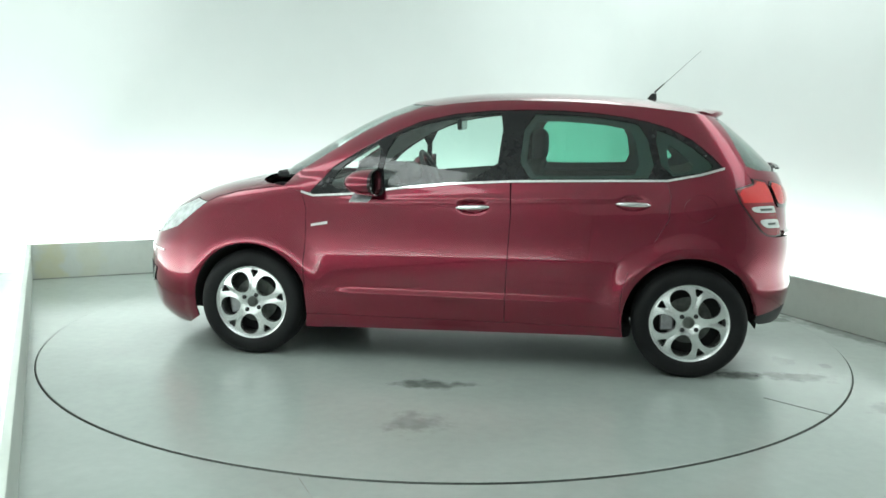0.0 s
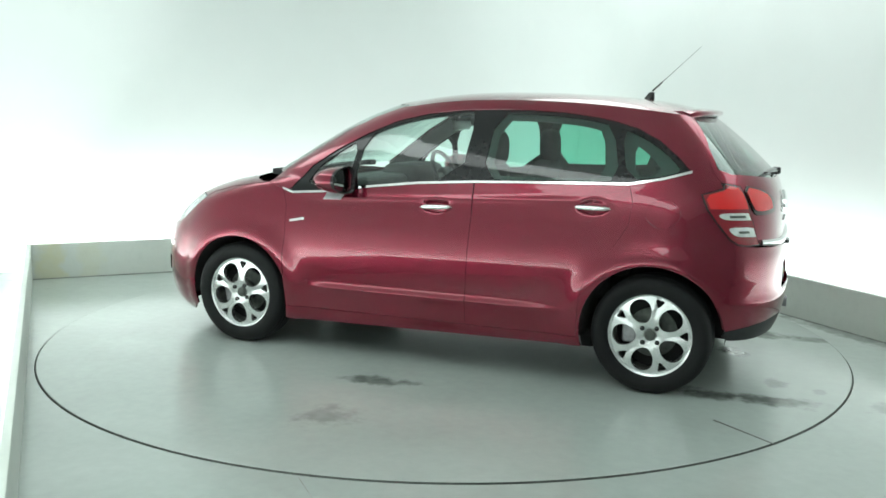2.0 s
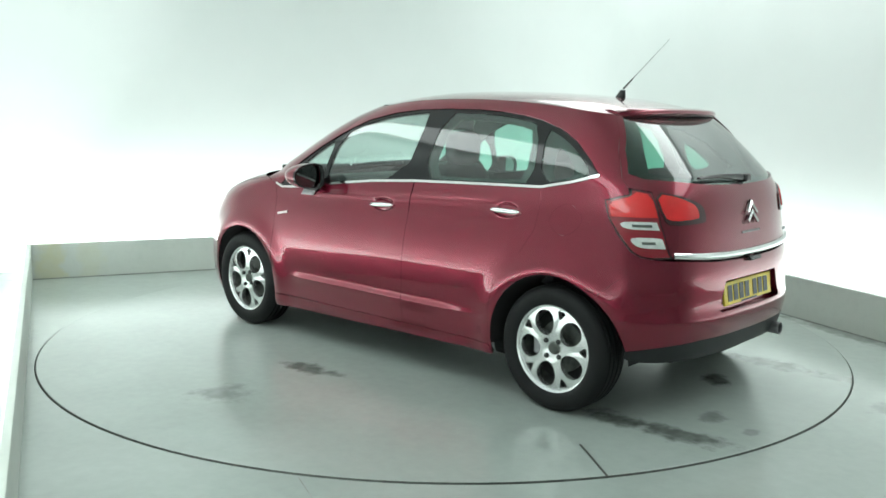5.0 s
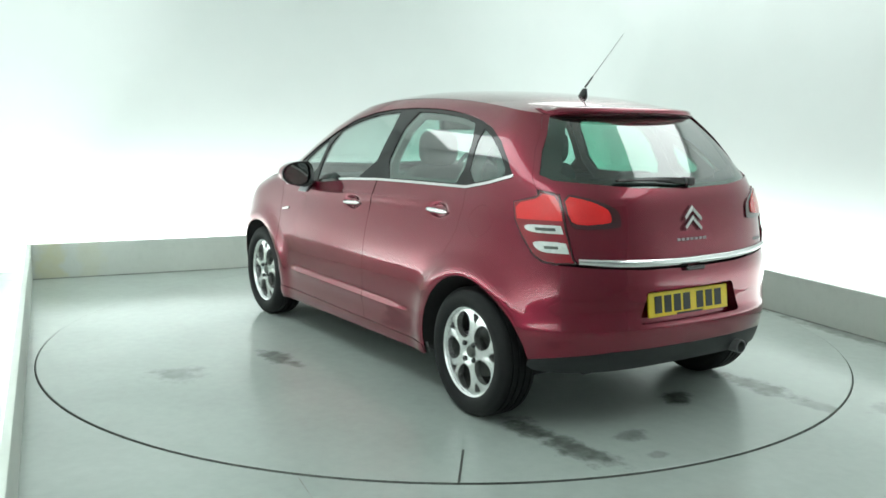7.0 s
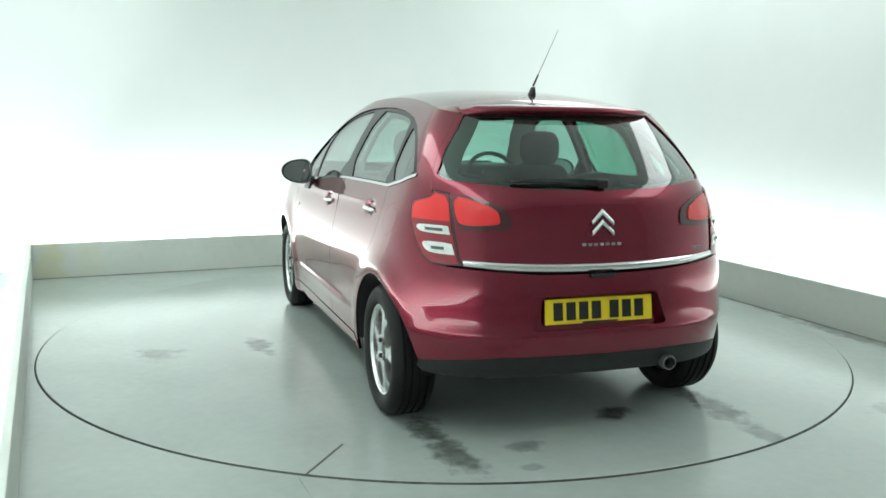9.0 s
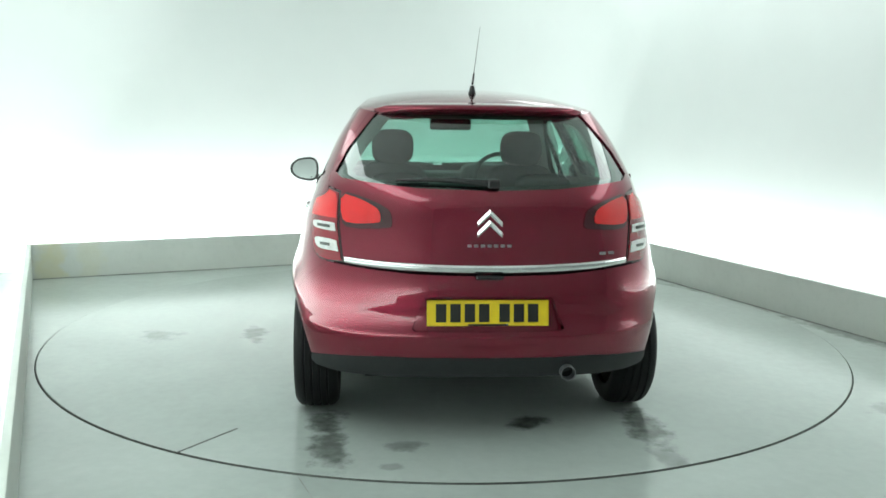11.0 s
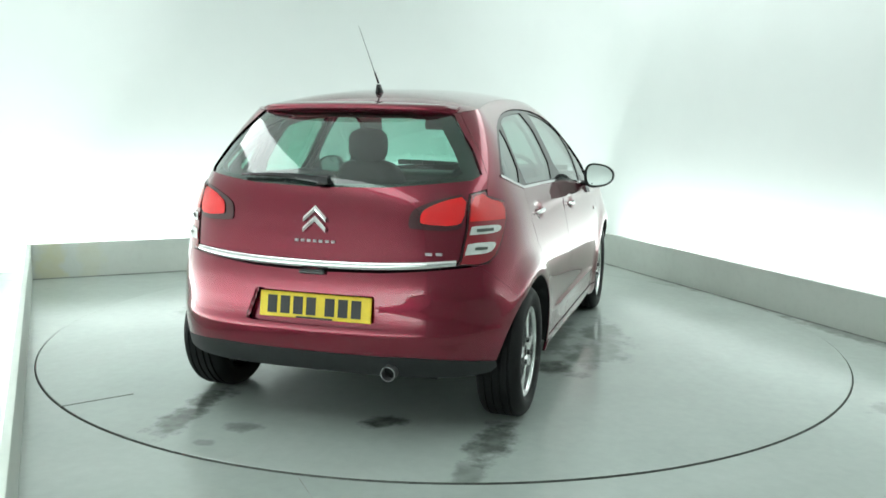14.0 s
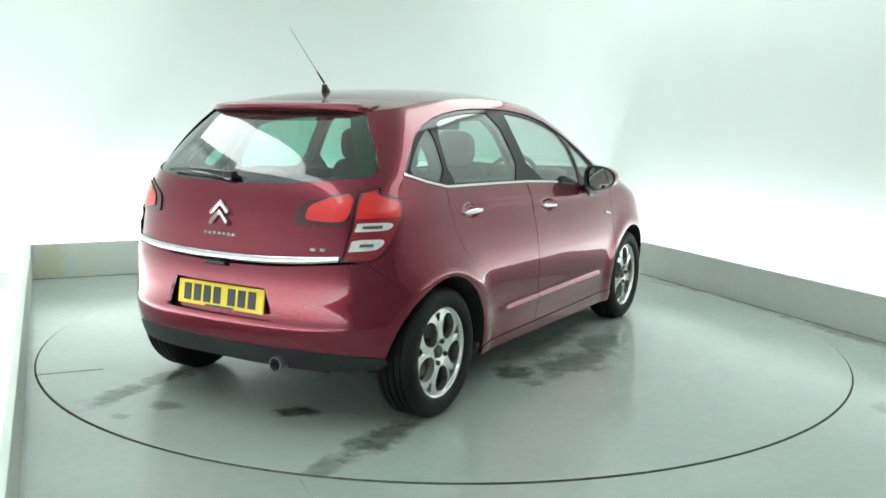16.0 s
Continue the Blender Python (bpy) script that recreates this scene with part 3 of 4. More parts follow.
def build_body():
    af, ar = arch(WB, ARCH_R, 0.20), arch(0.0, ARCH_REAR, 0.24)
    front_foot, rear_foot = af[0], ar[-1]
    # lower door outline follows the rear wheel arch
    door_front = S(*SHUT_A, (2.13, 0.40), (2.125, SILL_TOP), *reversed(SHUT_B[1:]), *reversed([p for p in BELT if p[0] > 0.98][1:]))
    door_rear = S((0.985, 1.040), *SHUT_B[1:], (0.375, SILL_TOP), (0.372, 0.36), (0.365, 0.47), (0.34, 0.57), *reversed(SHUT_C[:-1]), *reversed([p for p in BELT if p[0] < 0.9][:-1]))
    for nm, loop in (("front_door", door_front), ("rear_door", door_rear)):
        for ob, sd in zip(both(nm, [outline(loop)], PAINT, step=0.0135), (1, -1)):
            chart_mesh("door_lining", [outline(loop)], PLASTIC, ob, "dark grey inner door lining", step=0.08, gap=-0.012, lip=0, offset=-0.03, sides=(sd,))
    sill = S((2.135, 0.185), (2.125, SILL_TOP), (0.375, SILL_TOP), (0.36, 0.24), (0.35, 0.215))
    both("sill", [outline(sill)], PAINT, offset=0.004, step=0.02, gap=0.0008)
    # front wing with bonnet edge, headlamp cut and bumper
    wing = S(*SHUT_A, (2.135, 0.40), (2.12, 0.185), *af, (2.90, 0.135), (3.0, 0.120)) + [("f", 0.0, 0.12), ("f", 0.0, 0.64)] + [("f", 0.52, 0.655)] + S((3.095, 0.675), (2.96, 0.72), (2.83, 0.82), (2.755, 0.875), (2.70, 0.905), (2.55, 0.945), (2.40, 0.968), (2.28, 0.985))
    both("front_wing", [outline(wing)], PAINT)
    lamp = S((2.755, 0.875), (2.83, 0.82), (2.96, 0.72), (3.095, 0.675)) + [("f", 0.52, 0.655), ("f", 0.47, 0.73), ("f", 0.53, 0.80)] + S((2.86, 0.885))
    both("headlamp", [outline(lamp)], LAMP_CLEAR, "clear headlamp lens")
    bonnet = S((2.28, 0.985), (2.40, 0.968), (2.55, 0.945), (2.70, 0.905), (2.755, 0.875), (2.86, 0.885)) + [("f", 0.53, 0.80), ("f", 0.47, 0.73), ("f", 0.52, 0.655), ("f", 0.0, 0.64), ("f", 0.0, 1.015), ("f", 0.5, 1.012)]
    chart_mesh("bonnet", [outline(bonnet)], PAINT, CAR, sides=(1, -1))
    grille = [("f", 0.0, 0.475), ("f", 0.60, 0.478), ("f", 0.64, 0.455), ("f", 0.60, 0.372), ("f", 0.52, 0.352), ("f", 0.0, 0.350)]
    chart_mesh("front_grille", [outline(grille)], PLASTIC, CAR, "black lower grille", sides=(1, -1), offset=0.003, lip=0.006)
    lip_strip = [("f", 0.0, 0.356), ("f", 0.54, 0.358), ("f", 0.61, 0.378), ("f", 0.655, 0.455), ("f", 0.672, 0.450), ("f", 0.625, 0.360), ("f", 0.54, 0.338), ("f", 0.0, 0.336)]
    chart_mesh("grille_strip", [outline(lip_strip)], CHROME, CAR, "chrome strip round the lower grille", sides=(1, -1), offset=0.006, lip=0.008, gap=0)
    both("bumper_strip", [outline([("f", 0.74, 0.575), ("f", 0.52, 0.590), ("f", 0.52, 0.578), ("f", 0.74, 0.567)])], CHROME, "thin chrome bumper strip", offset=0.004, lip=0.006, gap=0)
    # side window surround in black, its panes, and the bright strip under it
    dlo = S(*BELT[::-1][:-1], (2.12, 0.955), *reversed(DLO_TOP), *BELT_REAR[::-1])
    front_pane = S((1.075, 1.050), (1.64, 1.000), (1.715, 0.995), (1.685, 1.270), (1.52, 1.342), (1.33, 1.387), (1.14, 1.408), (1.045, 1.412))
    front_vent = S((1.755, 0.992), (2.02, 0.975), (1.96, 1.085), (1.84, 1.180), (1.725, 1.248))
    rear_pane = S((0.945, 1.058), (0.925, 1.414), (0.72, 1.412), (0.55, 1.402), (0.40, 1.385), (0.275, 1.358), (0.205, 1.080), (0.39, 1.074), (0.69, 1.066))
    quarter_pane = S((0.165, 1.085), (0.225, 1.342), (0.14, 1.315), (0.04, 1.262), (-0.05, 1.195), (-0.10, 1.140), (-0.02, 1.114))
    panes = [("front_pane", front_pane, GLASS), ("front_vent_pane", front_vent, GLASS), ("rear_pane", rear_pane, GLASS_DARK), ("quarter_pane", quarter_pane, GLASS_DARK)]
    panes = [(n, outline(smooth_loop(p, rounds=1)), m) for n, p, m in panes]
    both("window_surround", [outline(dlo)] + [p for _, p, _ in panes], BLACK_GLOSS, offset=-0.006, lip=0.02)
    for n, p, m in panes:
        for ob in both(n, [p], m, offset=-0.010, lip=0.004, gap=-0.004):
            ob.visible_shadow = False
    # inner window frames, set well inside the glass
    frames = ((rear_pane, S((0.915, 1.088), (0.897, 1.402), (0.72, 1.402), (0.55, 1.390), (0.42, 1.374), (0.325, 1.348), (0.285, 1.105), (0.42, 1.096), (0.69, 1.088))),
              (quarter_pane, S((0.135, 1.115), (0.155, 1.285), (0.09, 1.245), (0.03, 1.190), (0.0, 1.150), (0.05, 1.122))))
    for whole, hole in frames:
        both("inner_window_frame", [shrink(outline(smooth_loop(whole, rounds=1)), -0.03), outline(smooth_loop(hole, rounds=1))], TRIM_DARK, "dark inner window frame", offset=-0.045, lip=0.01, gap=0)
    # body side above and behind the windows
    side = S(*BELT_REAR, *DLO_TOP, (2.12, 0.955), (2.17, 0.955), (2.28, 0.985), *reversed(PILLAR_A), *reversed(RAIL)) + [("r", 0.500, 1.412), ("r", 0.618, 1.25), ("r", 0.675, 1.135), ("r", 0.682, 1.085)] \
        + S((-0.30, 1.060), (-0.20, 1.030), (-0.234, 0.955), (-0.290, 0.88), (-0.352, 0.805), (-0.39, 0.780), (-0.43, 0.772), (-0.30, 0.66), (-0.2288, 0.5858), *[p for p in ar if p[0] > -0.221], (0.35, 0.215), (0.36, 0.24), (0.375, SILL_TOP), (0.372, 0.36), (0.365, 0.47), (0.34, 0.57), (0.295, 0.655), *reversed(SHUT_C[:-1]))
    flap = [(-0.03 + 0.078 * math.cos(f) * (1 + 0.12 * math.cos(2 * f)), 0.925 + 0.072 * math.sin(f)) for f in [2 * math.pi * i / 30 for i in range(30)]]
    flap = outline(S(*flap))
    chart_mesh("fuel_flap", [flap], PAINT, CAR, "dark red round fuel flap", gap=0.0012)
    left = chart_mesh("body_side", [outline(side), flap], PAINT, CAR, gap=0.0005)
    right = chart_mesh("body_side", [outline(side)], PAINT, CAR, gap=0.0005, sides=(-1,))
    for ob, sd in ((left, 1), (right, -1)):
        chart_mesh("inner_trim", [outline(side)], TRIM_GREY, ob, "grey inner pillar trim", step=0.08, gap=-0.006, lip=0, offset=-0.028, sides=(sd,))
    # tailgate with its window
    window = [("r", 0.480, 1.400), ("r", 0.598, 1.25), ("r", 0.652, 1.150), ("r", 0.625, 1.128), ("r", 0.3, 1.098), ("r", 0.0, 1.090), ("r", 0.0, 1.400)]
    upper = [("r", 0.500, 1.412), ("r", 0.618, 1.25), ("r", 0.675, 1.135), ("r", 0.682, 1.085), ("r", 0.625, 1.07), ("r", 0.63, 0.93), ("r", 0.615, 0.80), ("r", 0.60, 0.775), ("r", 0.3, 0.752), ("r", 0.0, 0.744)] \
        + [("r", 0.0, 1.090), ("r", 0.3, 1.098), ("r", 0.625, 1.128), ("r", 0.652, 1.150), ("r", 0.598, 1.25), ("r", 0.480, 1.400)] + [("r", 0.465, 1.410)]
    chart_mesh("tailgate", [outline(upper)], PAINT, CAR, sides=(1, -1))
    inner_edge = [("r", 0.420, 1.385), ("r", 0.530, 1.25), ("r", 0.585, 1.162), ("r", 0.56, 1.143), ("r", 0.3, 1.116), ("r", 0.0, 1.108)]
    border = window[:6] + inner_edge[::-1] + [("r", 0.30, 1.390), ("r", 0.30, 1.400)]
    chart_mesh("window_border", [outline(border)], BLACK_TRIM, CAR, "black painted edge of the rear window", sides=(1, -1), offset=-0.012, lip=0, gap=0)
    pane = chart_mesh("rear_window", [outline(window)], GLASS_DARK, CAR, sides=(1, -1), offset=-0.008, lip=0.004, gap=-0.006)
    pane.visible_shadow = False
    # windscreen
    screen = S(*reversed(PILLAR_A)) + [("s", 1.45, 1.446), ("f", 0.3, 1.462), ("f", 0.0, 1.465), ("f", 0.0, 1.03), ("f", 0.5, 1.03)]
    ws = chart_mesh("windscreen", [outline(screen)], GLASS, CAR, sides=(1, -1), offset=-0.004, lip=0.005)
    ws.visible_shadow = False
    # rear bumper: painted skin and dark lower apron
    bumper = S((-0.43, 0.772), (-0.30, 0.66), (-0.2288, 0.5858), *[p for p in reversed(ar) if p[0] < -0.2315 and p[1] > 0.36]) + [("s", -0.36, 0.350), ("s", -0.50, 0.375), ("r", 0.45, 0.388), ("r", 0.0, 0.385), ("r", 0.0, 0.735), ("r", 0.3, 0.742), ("r", 0.60, 0.765)]
    bumper = bumper[:-3] + [("r", 0.0, 0.500), ("r", 0.31, 0.503), ("r", 0.325, 0.512), ("r", 0.275, 0.640), ("r", 0.26, 0.648), ("r", 0.0, 0.648)] + bumper[-3:]
    chart_mesh("rear_bumper", [outline(bumper)], PAINT, CAR, sides=(1, -1), gap=0.0005, lip=0.05)
    chart_mesh("number_plate_recess", [outline([("r", 0.0, 0.495), ("r", 0.33, 0.495), ("r", 0.285, 0.655), ("r", 0.0, 0.655)])], PAINT, CAR, sides=(1, -1), offset=-0.042, lip=0)
    apron = S((-0.36, 0.350), (-0.345, 0.318), (-0.37, 0.298), (-0.45, 0.290)) + [("r", 0.5, 0.290), ("r", 0.0, 0.292), ("r", 0.0, 0.385), ("r", 0.45, 0.388), ("s", -0.50, 0.375)]
    chart_mesh("rear_apron", [outline(apron)], PLASTIC, CAR, "dark grey plastic lower bumper", sides=(1, -1))


def glossy_red(name, colour, rough=0.15):
    m, n, l, b = mat(name)
    b.inputs["Base Color"].default_value = (*colour, 1)
    b.inputs["Roughness"].default_value, b.inputs["Coat Weight"].default_value = rough, 1.0
    t = n.new("ShaderNodeTexWave")
    tc = n.new("ShaderNodeTexCoord")
    l.new(tc.outputs["Object"], t.inputs[0])
    t.inputs["Scale"].default_value = 60
    bump(n, l, t.outputs["Fac"], b, 0.25, 0.001)
    return m


LAMP_CLEAR = simple("clear_lamp_lens", (0.62, 0.66, 0.66), 0.12, 0.3, 0.35, 22, coat=1.0)
LAMP_RED = glossy_red("red_lamp_lens", (0.80, 0.014, 0.018))
build_body()


# ---- the car: roof, wheels and fittings ----
ROOF_MID = curve([(-0.20, 1.395), (-0.165, 1.413), (-0.10, 1.443), (0.0, 1.471), (0.12, 1.493), (0.35, 1.517), (0.65, 1.533), (0.95, 1.537), (1.20, 1.530), (1.40, 1.511), (1.55, 1.490), (1.75, 1.450)])


def mesh_part(name, verts, faces, material, parent, label="", smooth=True, angle=None):
    me = bpy.data.meshes.new(name)
    me.from_pydata([tuple(v) for v in verts], [], faces)
    bm = bmesh.new()
    bm.from_mesh(me)
    bmesh.ops.remove_doubles(bm, verts=bm.verts, dist=1e-5)
    bmesh.ops.recalc_face_normals(bm, faces=bm.faces)
    bm.to_mesh(me)
    bm.free()
    if smooth:
        me.shade_smooth()
        if angle:
            me.set_sharp_from_angle(angle=radians(angle))
    me.materials.append(material)
    ob = new(name, me)
    ob.parent = parent
    return tagged(ob, label)


def grid_faces(rows, cols):
    return [[i * cols + j, i * cols + j + 1, (i + 1) * cols + j + 1, (i + 1) * cols + j] for i in range(rows - 1) for j in range(cols - 1)]


def build_roof():
    rail = curve([(x, z) for x, z in RAIL])
    bound = []
    for y in np.linspace(0.0, 0.50, 9):
        bound.append(F(a_rear(y, 1.412), 1.412))
    for x in np.linspace(-0.07, 1.45, 34):
        z = rail(x) if x > -0.08 else 1.414
        bound.append(F(a_side(x, z), z))
    for y, z in ((0.42, 1.455), (0.3, 1.462), (0.2, 1.464), (0.1, 1.465), (0.0, 1.465)):
        bound.append(F(a_front(y, z), z))
    bound = [b for i, b in enumerate(bound) if i == 0 or b.x > bound[i - 1].x + 1e-4]
    n = 27
    for name, drop, mat_, lab in (("roof", 0.0, PAINT, ""), ("headlining", 0.03, TRIM_DARK, "dark fabric headlining")):
        verts = []
        for b in bound:
            for k in np.linspace(-1, 1, n):
                mid = max(ROOF_MID(b.x), b.z)
                verts.append((b.x, b.y * k, mid - (mid - b.z) * abs(k) ** 2.6 - drop))
        mesh_part(name, verts, grid_faces(len(bound), n), mat_, CAR, lab)
    # spoiler over the rear window
    verts, ys = [], np.linspace(-0.482, 0.482, 33)
    for y in ys:
        e = abs(y) / 0.482
        xr = F(a_rear(abs(y), 1.41), 1.41).x
        lift = 0.010 * (1 - e ** 2) - 0.014 * e ** 12
        out = 0.030 * (1 - e ** 3) + 0.002 - 0.016 * e ** 14
        root = min(ROOF_MID(xr + 0.10) - 0.030 * e ** 2.6, 1.47)
        prof = [(xr + 0.10, root - 0.004), (xr + 0.05, 0.5 * root + 0.5 * (1.436 + lift) + 0.006), (xr - out * 0.4, 1.437 + lift), (xr - out, 1.430 + lift), (xr - out - 0.004, 1.421 + lift), (xr - out, 1.412 + lift),
                (xr - out * 0.4, 1.405 + lift * 0.5), (xr + 0.02, 1.398), (xr + 0.06, 1.405)]
        verts += [(x, y, z) for x, z in prof]
    m = 9
    faces = grid_faces(len(ys), m) + [list(range(m)), list(range((len(ys) - 1) * m, len(ys) * m))]
    mesh_part("spoiler", verts, faces, PAINT, CAR, angle=50)


build_roof()


def plate_mesh(name, loops, height, depth, material, parent, label="", step=0.012):
    """A flat casting in the x-z plane with holes: outer face at y = height(x, z), turned back by the depth."""
    pts, edges = [], []
    for lp in loops:
        s = len(pts)
        pts += lp
        edges += [(s + i, s + (i + 1) % len(lp)) for i in range(len(lp))]
    arr = np.array(pts)
    gx, gy = np.meshgrid(np.arange(arr[:, 0].min(), arr[:, 0].max(), step), np.arange(arr[:, 1].min(), arr[:, 1].max(), step))
    gx, gy = gx.ravel(), gy.ravel()
    ok = inside(gx, gy, loops)
    gx, gy = gx[ok], gy[ok]
    far = np.array([np.min((arr[:, 0] - x) ** 2 + (arr[:, 1] - y) ** 2) > (step * 0.5) ** 2 for x, y in zip(gx, gy)], bool)
    vs, es, fs, *_ = delaunay_2d_cdt([Vector(p) for p in pts] + [Vector(p) for p in zip(gx[far], gy[far])], edges, [], 0, 1e-7)
    cen = np.array([[sum(vs[i].x for i in f) / 3, sum(vs[i].y for i in f) / 3] for f in fs])
    tri = [list(f) for f, k in zip(fs, inside(cen[:, 0], cen[:, 1], loops)) if k]
    cnt = {(i, j) for f in tri for i, j in zip(f, f[1:] + f[:1])}
    verts = [(v.x, height(v.x, v.y), v.y) for v in vs]
    faces = [f[::-1] for f in tri]
    for i, j in cnt:
        if (j, i) not in cnt:
            b = len(verts)
            for k in (i, j):
                x, y, z = verts[k]
                verts += [(x, y, z), (x, y - 0.004, z), (x, y - depth, z)]
            verts[b], verts[b + 3] = verts[i], verts[j]
            faces += [[b, b + 3, b + 4, b + 1], [b + 1, b + 4, b + 5, b + 2]]
    return mesh_part(name, verts, faces, material, parent, label, angle=40)


def lathe(profile, seg=64):
    """Turn (radius, y) round the y axis."""
    verts, faces, n = [], [], len(profile)
    for s in range(seg):
        c, q = math.cos(2 * math.pi * s / seg), math.sin(2 * math.pi * s / seg)
        verts += [(r * c, y, r * q) for r, y in profile]
    for s in range(seg):
        t = (s + 1) % seg
        faces += [[s * n + i, s * n + i + 1, t * n + i + 1, t * n + i] for i in range(n - 1)]
    return verts, faces


def oval(cx, cy, rx, ry, turn, n=28, egg=0.0):
    out = []
    for i in range(n):
        f = 2 * math.pi * i / n
        u, v = rx * math.cos(f), ry * math.sin(f) * (1 + egg * math.cos(f))
        out.append((cx + u * math.cos(turn) - v * math.sin(turn), cy + u * math.sin(turn) + v * math.cos(turn)))
    return out


def build_wheel(phase):
    """A wheel whose outer face looks along +y, centred on its hub; the face's middle lies at y = 0.075."""
    root = new("wheel")
    root.parent = CAR
    hw = 0.0975
    half = [(0.213, hw - 0.012), (0.222, hw - 0.004), (0.236, hw + 0.001), (0.256, hw + 0.004), (0.276, hw + 0.002), (0.291, hw - 0.008), (0.301, hw - 0.020), (0.3055, hw - 0.034)]
    tread = []
    for gy in (0.052, 0.018):
        tread += [(0.307, gy + 0.006), (0.299, gy + 0.004), (0.299, gy - 0.004), (0.307, gy - 0.006)]
    right = half + tread
    prof = right + [(0.3075, 0.0)] + [(r, -y) for r, y in reversed(right)]
    v, f = lathe(prof, 72)
    mesh_part("tyre", v, f, RUBBER, root, "black rubber tyre", angle=35)
    # rim: barrel and lip; the barrel's dark colour carries the shade behind the spokes
    v, f = lathe([(0.188, -0.07), (0.190, 0.045), (0.198, 0.062), (0.206, 0.060), (0.208, 0.05), (0.208, -0.07)], 64)
    mesh_part("rim_barrel", v, f, STEEL_DARK, root, "inner rim, coloured dark for the shade inside", angle=40)
    v, f = lathe([(0.1985, 0.0630), (0.204, 0.078), (0.213, 0.083), (0.217, 0.080), (0.214, 0.070), (0.2065, 0.0615)], 64)
    mesh_part("rim_lip", v, f, ALLOY, root, "bright silver alloy lip", angle=40)
    loops = [oval(0, 0, 0.202, 0.202, 0, 72)]
    for i in range(5):
        a = radians(phase) + i * 2 * math.pi / 5
        loops.append(oval(0.130 * math.cos(a), 0.130 * math.sin(a), 0.062, 0.055, a, 30, 0.14))
        b = a + math.pi / 5
        tri = []
        for r, w in ((0.191, 0.027), (0.191, -0.027), (0.150, -0.004), (0.150, 0.004)):
            tri.append((r * math.cos(b) - w * math.sin(b), r * math.sin(b) + w * math.cos(b)))
        rounded = []
        for k, p in enumerate(tri):
            q, o = tri[k - 1], tri[(k + 1) % 4]
            rounded += [(p[0] * 0.82 + q[0] * 0.18, p[1] * 0.82 + q[1] * 0.18), (p[0] * 0.82 + o[0] * 0.18, p[1] * 0.82 + o[1] * 0.18)]
        loops.append(rounded)

    def dish(x, z):
        r = math.hypot(x, z)
        b = min(abs((math.atan2(z, x) - radians(phase) - math.pi / 5 - k * 2 * math.pi / 5 + math.pi) % (2 * math.pi) - math.pi) for k in range(5))
        groove = -0.006 * math.exp(-(b * r / 0.009) ** 2) * min(1, max(0, (r - 0.07) / 0.05))
        return 0.071 + 0.010 * math.sin(min(r / 0.2, 1) * math.pi) - 0.012 * math.exp(-(r / 0.045) ** 4) + groove

    plate_mesh("rim_face", loops, dish, 0.030, ALLOY, root, "bright silver five-spoke alloy face")
    v, f = lathe([(0.0001, 0.078), (0.018, 0.077), (0.026, 0.074), (0.029, 0.069), (0.029, 0.055)], 28)
    mesh_part("centre_cap", v, f, STEEL_DARK, root, "dark grey centre cap", angle=40)
    for i in range(4):
        a = radians(phase + 45) + i * math.pi / 2
        v, f = lathe([(0.0001, 0.067), (0.010, 0.066), (0.0125, 0.062), (0.0125, 0.05)], 12)
        mesh_part("wheel_bolt", [(x + 0.052 * math.cos(a), y + 0.018, z + 0.052 * math.sin(a)) for x, y, z in v], f, BLACK_TRIM, root, "dark wheel bolt")
    # brake disc in dark steel, as shaded inside the wheel
    v, f = lathe([(0.0001, 0.010), (0.055, 0.012), (0.060, 0.0), (0.128, 0.0), (0.128, -0.012), (0.060, -0.012)], 40)
    mesh_part("brake_disc", v, f, STEEL_DARK, root, "steel brake disc, coloured dark for the shade inside", angle=30)
    bm = bmesh.new()
    box(bm, (0.075, -0.05, -0.06), (0.150, 0.035, 0.06), 0.012)
    part("brake_caliper", bm, STEEL, root, "grey brake caliper")
    # black disc added behind the brake, in place of the wheel's inner shade
    v, f = lathe([(0.0001, -0.02), (0.186, -0.02)], 40)
    mesh_part("hub_shield", v, f, LINER, root, "black disc for the shade inside the wheel")
    return root


def place_wheels():
    first = None
    for x, sgn, turn in ((0.0, 1, 0), (WB, 1, 8), (0.0, -1, 20), (WB, -1, 48)):
        y = 0.745 if x == 0.0 else 0.785
        m = pose(x, sgn * y, HUB_Z, 0, turn, 0 if sgn > 0 else 180)
        if first is None:
            first = build_wheel(104 - 180 + 72)
            first.matrix_basis = m
        else:
            copy_thing(first, m)


place_wheels()


